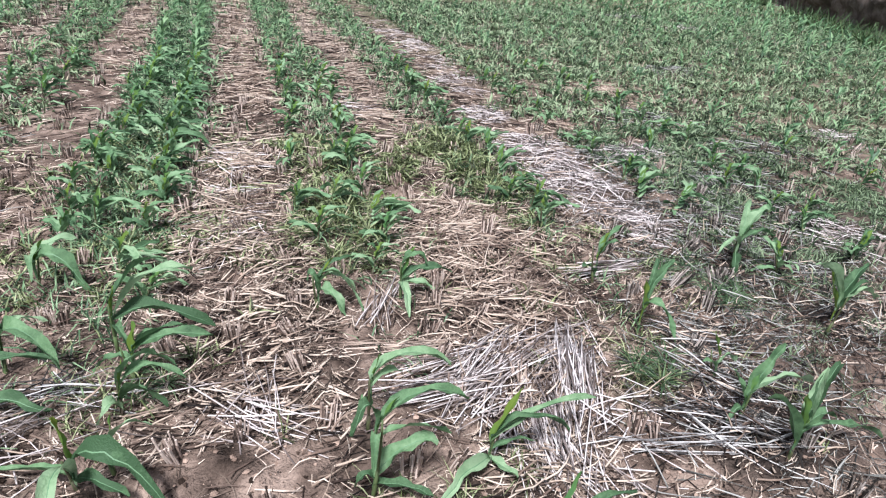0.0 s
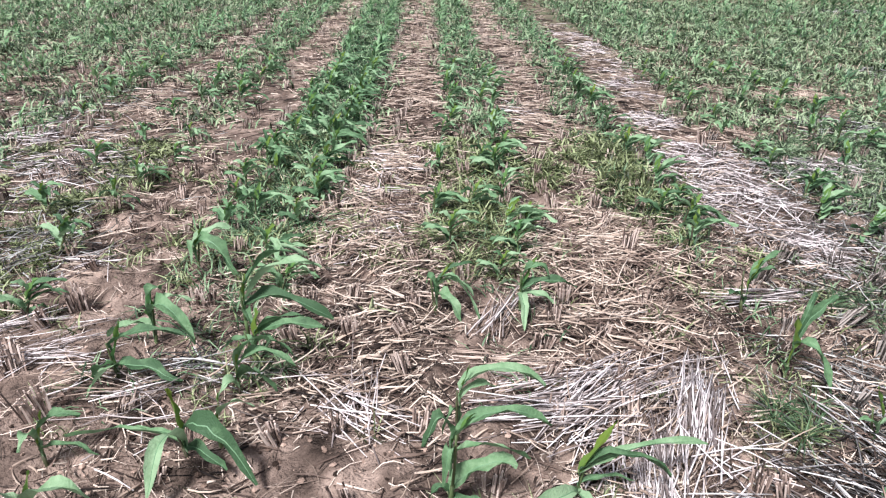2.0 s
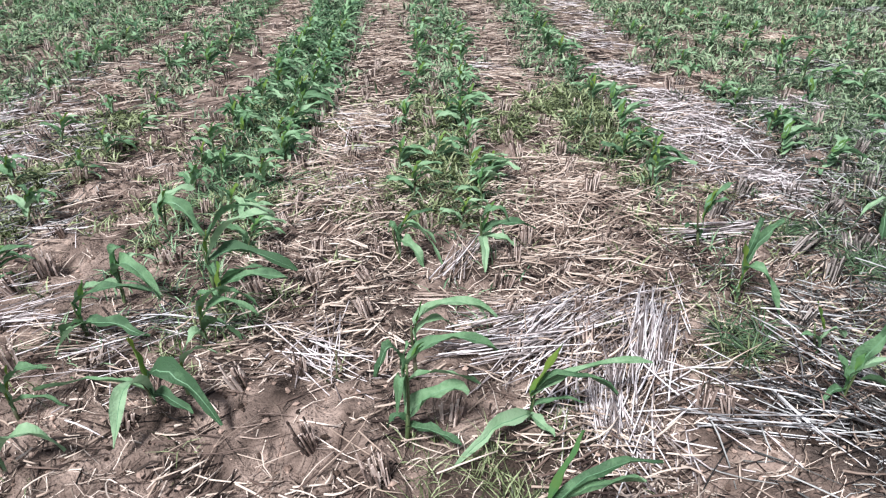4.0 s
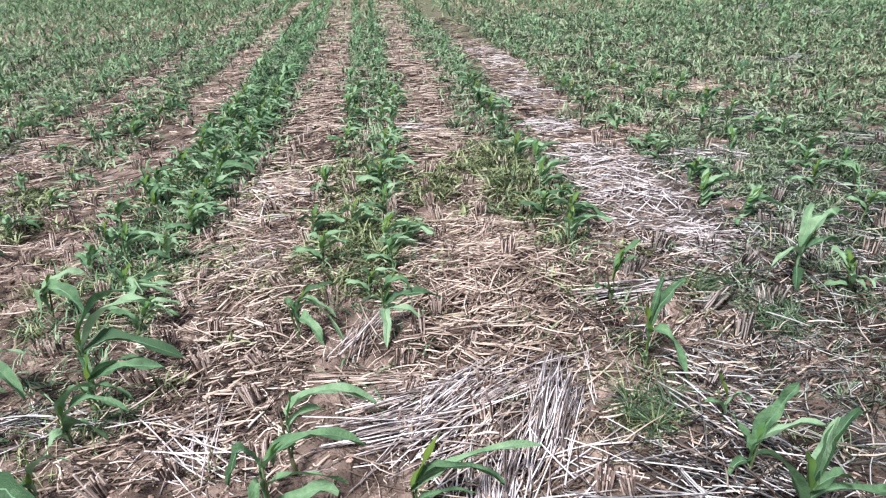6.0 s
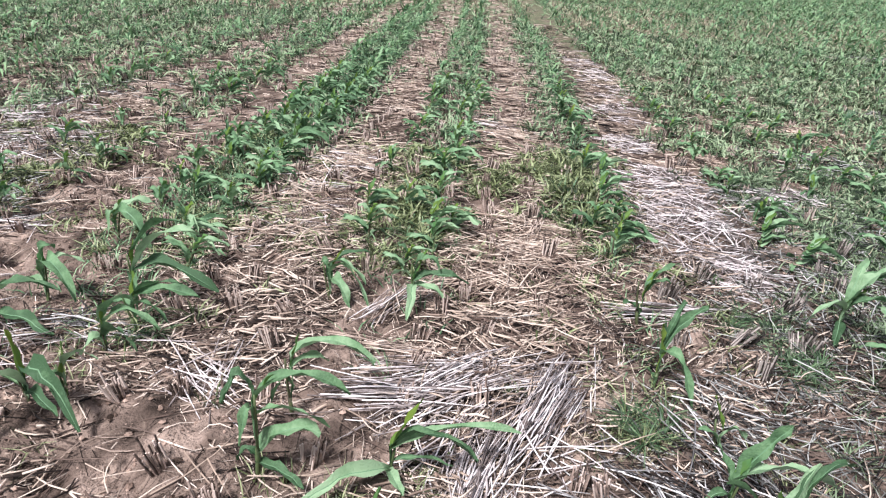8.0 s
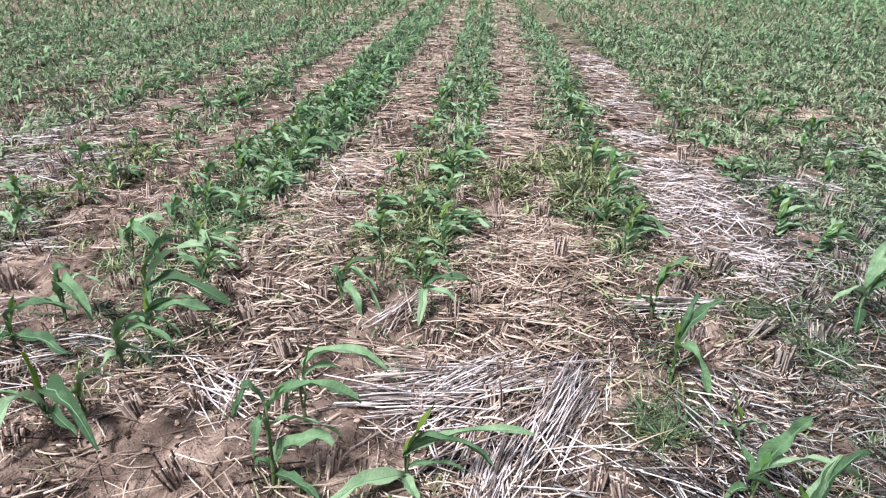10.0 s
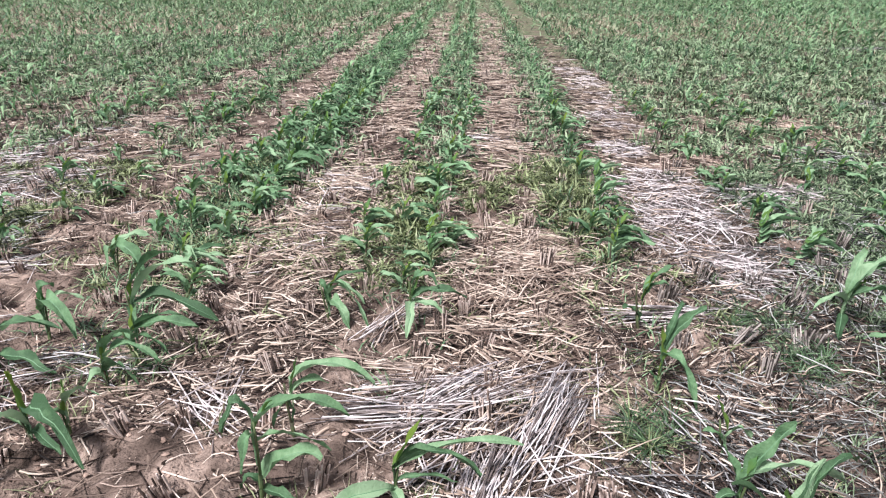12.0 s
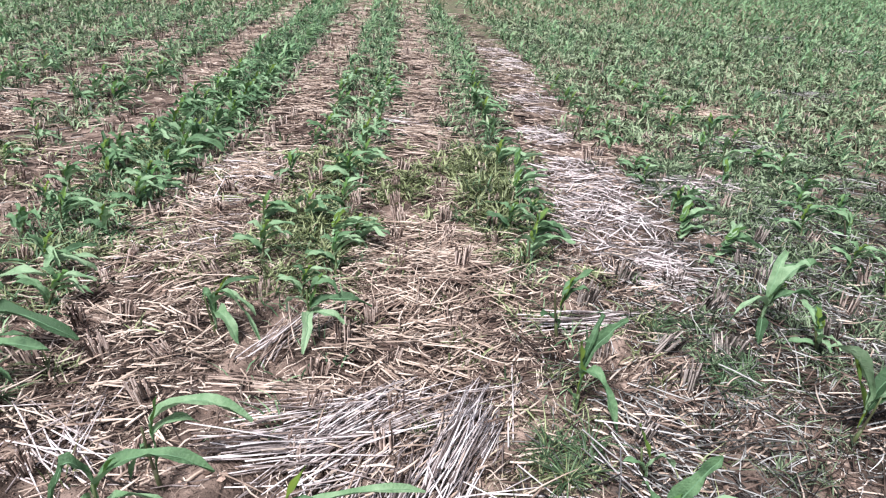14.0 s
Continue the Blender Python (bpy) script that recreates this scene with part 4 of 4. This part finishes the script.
near_maize(-0.39, 1.75, (0.09, 0, 0.02, 0.23, 0.16, 0.039), [(0.12, 0, 0.12, 0.16, 0.24, 0.035), (0.08, -153, 0.07, 0.1, 0.14, 0.039)])
NEAR = [
    (-0.46, 3.00, 0.30, 0), (-1.38, 2.50, 0.27, 30), (-1.51, 3.10, 0.28, -20), (-0.76, 3.95, 0.27, 0), (-0.27, 3.66, 0.29, 10), (-0.61, 3.50, 0.28, 60), (-0.36, 2.70, 0.27, 10),
    (0.69, 4.24, 0.28, 20), (0.61, 3.50, 0.29, 0), (0.45, 3.08, 0.28, 0), (1.73, 3.05, 0.28, 40), (2.72, 3.15, 0.31, 10), (2.76, 3.75, 0.28, 30), (2.74, 2.28, 0.25, 90), (0.40, 3.50, 0.28, 30), (0.80, 3.0, 0.26, 10), (0.66, 2.75, 0.22, 0), (0.76, 3.20, 0.30, 0), (0.90, 3.30, 0.26, 20), (1.79, 3.32, 0.30, 10), (1.70, 3.45, 0.27, -20), (0.83, 4.12, 0.31, 0), (1.84, 3.85, 0.31, 0), (1.92, 4.25, 0.30, 20)]
near_count = 23
for px, py, h, a in NEAR:
    plant(px, py, 0.78 * h, a)
    near_count += 1
ROWS_U = [-1.92, -1.55, -0.80, -0.43, 0.38, 0.73, 1.70, 2.58]
ROWS_U += [3.34 + 1.16 * k + q for k in range(34) for q in (0, 0.37)]
ROWS_U += [-2.72 - 1.16 * k - q for k in range(15) for q in (0, 0.37)]
rest = []
for u in ROWS_U:
    y = -4.5 + rng.uniform(0, 0.3)
    while y < 100:
        y += rng.uniform(0.35, 0.8) if u < -1.5 and y < 6 else rng.uniform(0.11, 0.20) if u in (-0.80, -0.43) and y < 16 else rng.uniform(0.22, 0.38) if u == 1.70 and y < 16 else rng.uniform(0.18, 0.34) * (1 + 0.05 * max(y - 14, 0)) * (1.6 if u > 2 and y < 9 else 1.2 if u > 2 and y < 14 else 1) if u not in (0.38, 0.73) or y > 5.0 else rng.uniform(0.55, 0.95) if u == 0.38 else rng.uniform(0.26, 0.42)
        x = u + float(shift(y)) + rng.normal(0, 0.035 if u < 2 else 0.09)
        if not in_field(x, y) or not in_view(x, y) or y < 0.5 and rng.uniform() < 0.6:
            continue
        if -0.6 < y < 3.3 and -1.6 < x < 3.0 or any((x - q[0]) ** 2 + (y - q[1]) ** 2 < 0.15**2 for q in NEAR):
            continue
        h = float(np.clip(rng.normal(0.19 if u > 0 or u < -1.5 and y < 6 else 0.215, 0.03), 0.15, 0.32) + np.clip((x - 6) * 0.02, 0, 0.07))
        if near_count < 290 and 0.6 < y < 7.5 and -2.5 < x < 4.6:
            plant(x, y, h, rng.normal(0, 35))
            near_count += 1
        else:
            rest.append((x, y, h))


def simple_plant(seed, leaves, k, width):
    r = np.random.default_rng(seed)
    pieces = []
    for h0, length, _, rise, droop, az in leaf_plan(r, 1.0, leaves):
        line, el = leaf_line(r, h0, length, rise, droop, az, k)
        w = width * np.interp(np.linspace(0, 1, k), [0, 0.25, 0.6, 1], [0.6, 1.0, 0.85, 0.05])
        pieces.append(ribbons(line[None], w[None], np.array([[-math.sin(az), math.cos(az), r.normal(0, 0.3)]])))
    line = np.array([[[0, 0, 0], [0, 0, 0.75]]], float)
    pieces.append(tubes(line, np.array([[0.024, 0.012]]), 3))
    return joined(pieces)


SIMPLE = [simple_plant(300 + i, 9, 5, 0.095) for i in range(12)]
DISTANT = [simple_plant(330 + i, 6, 4, 0.14) for i in range(12)]


def crop(name, label, places):
    pieces = []
    for x, y, h in places:
        v, f = (SIMPLE if y < 13 else DISTANT)[int(rng.integers(12))]
        a = rng.normal(0, 0.7)
        w = v @ np.array([[math.cos(a), math.sin(a), 0], [-math.sin(a), math.cos(a), 0], [0, 0, 1]])
        wide = 1 + 0.014 * max(y - 14, 0)
        pieces.append((w * h * np.array([wide, wide, 1]) + np.array([x, y, float(ground_z(x, y))]), f))
    v, f = joined(pieces)
    tagged(new(name, mesh_of(name, v, f, [FIELD_LEAF])), label, "maize crop", kind="stuff")


crop("maize_crop", "rows of young green maize filling the field", rest)


# ---- weeds ----
BARE = [(4.25, 6.5, 0.42, 0.35), (3.5, 4.75, 0.32, 0.22), (9.1, 12.9, 0.8, 0.5), (9.4, 11.4, 0.6, 0.3), (6.05, 7.5, 0.4, 0.25), (2.95, 5.05, 0.3, 0.3), (4.4, 4.2, 0.5, 0.3)]


def strips(u):
    """1 on the straw strips between the pairs of maize rows."""
    return (np.abs(u + 1.2) < 0.26) | (np.abs(u - 0.0) < 0.28) | (np.abs(u - 1.22) < 0.30) | (np.abs(u - 2.25) < 0.24) | (np.abs(u + 2.28) < 0.24)


def weed_density(x, y):
    u = x - shift(y)
    right = 0.98 - 0.62 * np.clip((5.0 - y) / 2.0, 0, 1)
    d = np.where(u > 2.65, right, np.where(y < 2.7, 0.012, 0.05)) + np.where(u < -1.45, 0.38 + 0.57 * np.clip((y - 5.5) / 6, 0, 1), 0.0)
    d = np.where((u < -1.0) & (u > -1.5), 0.04, d)
    d = d + 0.55 * (blob(u, 0, -0.62, 0, 0.25, 1) + blob(u, 0, 0.55, 0, 0.2, 1)) * np.clip((y - 2.6) / 2, 0, 1)
    d = d + 0.55 * blob(u, 0, 1.62, 0, 0.2, 1) * np.clip((y - 3.0), 0, 1)
    d = d + 0.45 * blob(u, y, 1.56, 4.5, 0.16, 1.1) + 0.45 * blob(x, y, 1.08, 4.05, 0.30, 0.28) + 0.35 * blob(x, y, 1.78, 4.15, 0.17, 0.65) + 0.7 * blob(x, y, 0.62, 3.35, 0.25, 0.45) + 0.30 * blob(x, y, 0.95, 4.3, 0.3, 0.35)
    d = d + 0.8 * blob(x, y, 2.30, 2.15, 0.15, 0.13) + 0.7 * blob(x, y, 1.55, 1.74, 0.14, 0.12) + 0.28 * blob(x, y, 2.4, 2.5, 0.5, 0.4) + 0.22 * blob(x, y, 2.2, 1.7, 0.35, 0.3)
    d = d + 0.45 * blob(x, y, 0.62, 1.22, 0.14, 0.10) + 0.35 * blob(x, y, 0.42, 1.42, 0.08, 0.12) + 0.5 * blob(x, y, -0.4, 2.1, 0.12, 0.22) + 0.3 * blob(x, y, -0.3, 3.2, 0.3, 0.3)
    d = d * (0.3 + 1.2 * blotch(x, y, 0.7, 5)) * (0.25 + 1.35 * blotch(x, y, 0.28, 41)) + np.clip((y - 8) * 0.04, 0, 0.5) * np.where(strips(u), np.clip((y - 16) / 12, 0, 1), 1)
    d = d * np.where((u > 2.0) & (u < 2.5) & (y > 2.8), 0.15, 1) * np.where(np.abs(u + 2.28) < 0.24, np.clip(0.2 + (y - 16) / 12, 0.2, 1), 1)
    d = d + 0.5 * blob(x, y, 2.70, 5.75, 0.28, 0.3)
    for bx, by, rx, ry in BARE:
        d = d * (1 - 0.92 * blob(x, y, bx, by, rx, ry))
    return np.clip(d, 0, 1)


def grass_mesh(x, y, size, width, k=3):
    """Blades of grass: size their height, one for all or one each; k points along a blade."""
    n = len(x)
    a = rng.uniform(0, 6.28, n)
    h = rng.uniform(0.5, 1.25, n) * size
    lean = rng.uniform(0.35, 2.0, n)
    t = np.array([0.0, 0.55, 1.0]) if k == 3 else np.array([0.0, 1.0])
    out = (h * lean)[:, None] * t**1.7
    up = h[:, None] * (t - 0.42 * (lean[:, None] / 1.3) * t**2.5)
    z = ground_z(x, y)
    line = np.stack([x[:, None] + np.cos(a)[:, None] * out, y[:, None] + np.sin(a)[:, None] * out, z[:, None] + up - 0.004], -1)
    side = np.stack([-np.sin(a), np.cos(a), rng.normal(0, 0.25, n)], -1)
    return ribbons(line, width * rng.uniform(0.7, 1.3, n)[:, None] * (np.array([0.8, 1.0, 0.12]) if k == 3 else np.array([1.0, 0.25])), side)


def clumped(tries, each, spread, x0, x1, y0, y1, density):
    """Places in small clumps: each about so many to a clump."""
    x, y = scatter(tries, x0, x1, y0, y1, density)
    n = rng.poisson(each, len(x))
    s = np.repeat(spread * rng.uniform(0.5, 1.4, len(x)), n)
    return np.repeat(x, n) + rng.normal(0, 1, n.sum()) * s, np.repeat(y, n) + rng.normal(0, 1, n.sum()) * s


x, y = clumped(12500, 15, 0.024, -2.4, 4.6, 0.8, 5.0, weed_density)
size = 0.052 + 0.05 * blob(x, y, 1.74, 4.3, 0.25, 0.9) + 0.04 * blotch(x, y, 0.4, 29) + 0.03 * blob(x, y, 0.62, 3.35, 0.3, 0.5)
wide = np.clip(0.0032 + 0.0026 * (y - 1.5), 0.0034, 0.0125)[:, None]
strip = x - shift(y) < 2.1
v, f = grass_mesh(x[strip], y[strip], size[strip], wide[strip])
tagged(new("grass_weeds", mesh_of("strip_weeds", v, f, [OLIVE])), "olive grass weeds in the straw strips between maize rows", "weeds", kind="stuff")
v, f = grass_mesh(x[~strip], y[~strip], size[~strip], wide[~strip])
tagged(new("grass_weeds", mesh_of("grass_weeds", v, f, [DAMP_GRASS])), "tufts of low green grass weeds in damp soil", "weeds", kind="stuff")
x, y = clumped(44000, 9, 0.05, -7.5, 14, -4.5, 14, lambda x, y: weed_density(x, y) * in_field(x, y) * in_view(x, y) * ((y > 5) | (x > 4.6) | (x < -2.4) | (y < 0.8)))
front = y > 0.8
v, f = grass_mesh(x[front], y[front], (0.070 + 0.065 * blotch(x, y, 0.8, 31))[front], np.clip(0.008 + 0.0011 * y, 0.010, 0.0205)[front][:, None])
tagged(new("grass_weeds", mesh_of("mid_grass_weeds", v, f, [GRASS])), "green grass weeds between the maize rows", "weeds", kind="stuff")
v, f = grass_mesh(x[~front], y[~front], 0.11, 0.0150, 2)
tagged(new("grass_weeds", mesh_of("back_grass_weeds", v, f, [GRASS])), "green grass weeds between the maize rows", "weeds", kind="stuff")
x, y = clumped(26000, 6, 0.035, -1.2, 3.2, 1.9, 15, lambda x, y: np.clip(blob(x - shift(y), 0, -0.62, 0, 0.24, 1) + 0.30 * blob(x - shift(y), 0, 0.66, 0, 0.16, 1) + 0.8 * blob(x, y, 0.66, 3.3, 0.22, 0.28) + 0.42 * blob(x - shift(y), 0, 1.64, 0, 0.17, 1), 0, 1) * np.clip((y - 1.8) / 1.6, 0.2, 1) * (0.25 + 0.9 * blotch(x, y, 0.45, 53)))
v, f = grass_mesh(x, y, np.clip(0.030 + 0.014 * y, 0.050, 0.070) + 0.04 * blotch(x, y, 0.3, 61), np.clip(0.0018 * y + 0.0015, 0.005, 0.020)[:, None])
tagged(new("row_weeds", mesh_of("row_weeds", v, f, [ROW_WEED])), "low leafy green weeds at the feet of the maize rows", "weeds", kind="stuff")
x, y = clumped(57000, 7, 0.075, -22, 60, 11, 100, lambda x, y: (weed_density(x, y) + 0.15) * in_field(x, y) * in_view(x, y) * np.clip(1.5 - y / 40, 0.12, 1))
v, f = grass_mesh(x, y, 0.16, 0.036, 2)
tagged(new("grass_weeds", mesh_of("far_grass_weeds", v, f, [GRASS])), "green grass weeds far off in the field", "weeds", kind="stuff")
x, y = scatter(130000, -13, 14, 2.5, 22, lambda x, y: 0.42 * weed_density(x, y) * in_field(x, y) * in_view(x, y))
v, f = grass_mesh(x, y, 0.12, np.clip(0.005 + 0.0008 * y, 0.006, 0.02)[:, None], 2)
tagged(new("dry_weeds", mesh_of("dry_weeds", v, f, [DRY_WEED])), "withered brown blades among the green weeds", "weeds", kind="stuff")


def blade(r):
    a, h, lean = r.uniform(0, 6.28), r.uniform(0.04, 0.105), r.uniform(0.6, 2.0)
    t = np.array([0.0, 0.35, 0.7, 1.0])
    out, up = h * lean * t**1.6, h * (t - 0.42 * lean / 1.3 * t**2.5)
    line = np.stack([math.cos(a) * (out + 0.006), math.sin(a) * (out + 0.006), up - 0.006], -1)[None]
    return ribbons(line, np.array([[0.0030, 0.0044, 0.0034, 0.0005]]), np.array([[-math.sin(a), math.cos(a), r.normal(0, 0.25)]]))


def grass_tuft(seed):
    """grass_tuft > each blade."""
    r = np.random.default_rng(seed)
    ob = tagged(new("grass_tuft"), "low spreading tuft of green weed grass", "grass tuft", "grass tufts among the straw")
    for _ in range(38):
        part("blade", mesh_of("blade", *blade(r), [BLADE]), ob)
    return ob


TUFTS = [grass_tuft(700 + i) for i in range(5)]
SPOTS = [(1.50, 1.76), (1.60, 1.70), (1.57, 1.85), (1.66, 1.82), (2.28, 2.12), (2.36, 2.08), (2.34, 2.16), (2.23, 2.08), (2.40, 2.20), (2.24, 2.20), (2.30, 2.05), (1.58, 1.78), (1.53, 1.83), (1.63, 1.75), (1.54, 1.66), (2.21, 2.55), (2.31, 2.51), (2.12, 2.45), (-0.35, 2.21), (-0.34, 2.09), (-0.25, 2.13), (-0.36, 2.80), (0.66, 2.90), (0.56, 3.05), (1.46, 3.63), (1.62, 3.50), (0.44, 3.30)]
x, y = clumped(90, 16, 0.03, 1.30, 1.62, 1.50, 1.98, lambda x, y: blob(x, y, 1.47, 1.68, 0.10, 0.12) + 0.4 * blob(x, y, 1.5, 1.92, 0.1, 0.08))
v, f = grass_mesh(x, y, 0.035, 0.0034)
tagged(new("dry_weeds", mesh_of("dry_grass_mat", v, f, [DRY_WEED])), "flat mat of withered brown grass beside the straw", "weeds", kind="stuff")
for i, (tx, ty) in enumerate(SPOTS):
    m = pose(tx, ty, float(ground_z(tx, ty)), 0, 0, rng.uniform(0, 360))
    if i < 5:
        TUFTS[i].matrix_world = m
    else:
        copy_thing(TUFTS[i % 5], m)


def broken_stick():
    """A short broken piece of wood, thicker at one end, with a knot."""
    t = np.linspace(0, 1, 9)
    line = np.stack([2.87 - 0.06 * t, 2.48 - 0.21 * t, ground_z(2.87 - 0.06 * t, 2.48 - 0.21 * t) + 0.016 + 0.012 * np.sin(t * 3)], -1)[None]
    v, f = tubes(line, (0.015 + 0.004 * np.sin(t * 9) - 0.006 * t)[None], 7)
    ends = [np.array([range(7)]), np.array([range(56, 63)])]
    tagged(new("broken_stick", mesh_of("broken_stick", v, f + ends, [STICK])), "short dark brown broken stick on damp soil", "stick")


broken_stick()


# ---- the field's edges ----
def ridge(name, a, b, profile, mat, label, rough, n=160):
    """A long earth ridge from a to b with the cross-section profile of (offset, height), roughened."""
    a, b = np.array(a, float), np.array(b, float)
    d = (b - a) / np.linalg.norm(b - a)
    out = np.array([d[1], -d[0]])
    rows = []
    for i in range(n):
        p = a + (b - a) * i / (n - 1)
        for o, h in profile:
            q = p + out * o
            k = noise.fractal(Vector((q[0] * 1.3, q[1] * 1.3, h * 2.6)), 0.7, 2.1, 5)
            k2 = noise.noise(Vector((p[0] * 0.25, p[1] * 0.25, 3.0)))
            rows.append((q[0] + out[0] * k * rough, q[1] + out[1] * k * rough, h * (1 + 0.25 * k2) + (k * rough * 0.6 if h > 0.05 else 0)))
    m = len(profile)
    i = np.arange(n * m).reshape(n, m)
    f = [np.stack([i[:-1, :-1], i[:-1, 1:], i[1:, 1:], i[1:, :-1]], -1).reshape(-1, 4)]
    return tagged(new(name, mesh_of(name, np.array(rows), f, [mat])), label, "bank", kind="structure")


PROFILE = [(0.0, -0.1), (0.30, 0.10), (0.34, 0.25), (0.30, 0.40), (0.22, 0.55), (0.2, 0.72), (0.26, 0.9), (0.34, 1.08), (0.5, 1.25), (0.8, 1.5), (1.4, 1.62), (2.6, 1.6), (4.5, 1.2), (7.0, -0.1)]
ridge("earth_bank", (8.8, 1.2), (67.5, 108.0), PROFILE, BANK, "dark brown cut earth bank along the field's side", 0.20, 620)
LOW = [(0.0, -0.1), (0.1, 0.12), (0.25, 0.22), (0.5, 0.26), (0.9, 0.25), (1.2, 0.15), (1.4, -0.1)]
ridge("field_bund", (-19.6, 4.0), (-15.5, 108.0), [(-o, h) for o, h in LOW][::-1], BUND, "low pale earth bund along the side of the field", 0.05, 420)


def thicket(name, label, places, mat, height, width):
    pieces = []
    for cx, cy, r, n in places:
        x, y = rng.normal(cx, r, n), rng.normal(cy, r, n)
        pieces.append(grass_mesh(x, y, height, width, 2))
    v, f = joined(pieces)
    tagged(new(name, mesh_of(name, v, f, [mat])), label, "undergrowth", kind="stuff")


thicket("dry_undergrowth", "brown dry weeds and stalks beyond the bund", [(-21.8 - rng.uniform(0, 2.5), 22 + 1.4 * i, 0.8, 380) for i in range(44)], DRY_WEED, 0.8, 0.035)
thicket("bank_undergrowth", "dark green weeds along the foot of the earth bank", [(13.75 + 0.55 * (k - 11), k, 0.3, 150) for k in (6, 7, 8, 9.2, 10.4, 11.5, 13, 14.5, 18, 21, 25, 30, 36, 43, 50)], BUSH, 0.45, 0.03)
thicket("far_undergrowth", "dark green scrub at the far end of the field", [(-18 + 2.2 * i, 108 + rng.uniform(0, 3), 1.2, 260) for i in range(42)], BUSH, 1.9, 0.14)
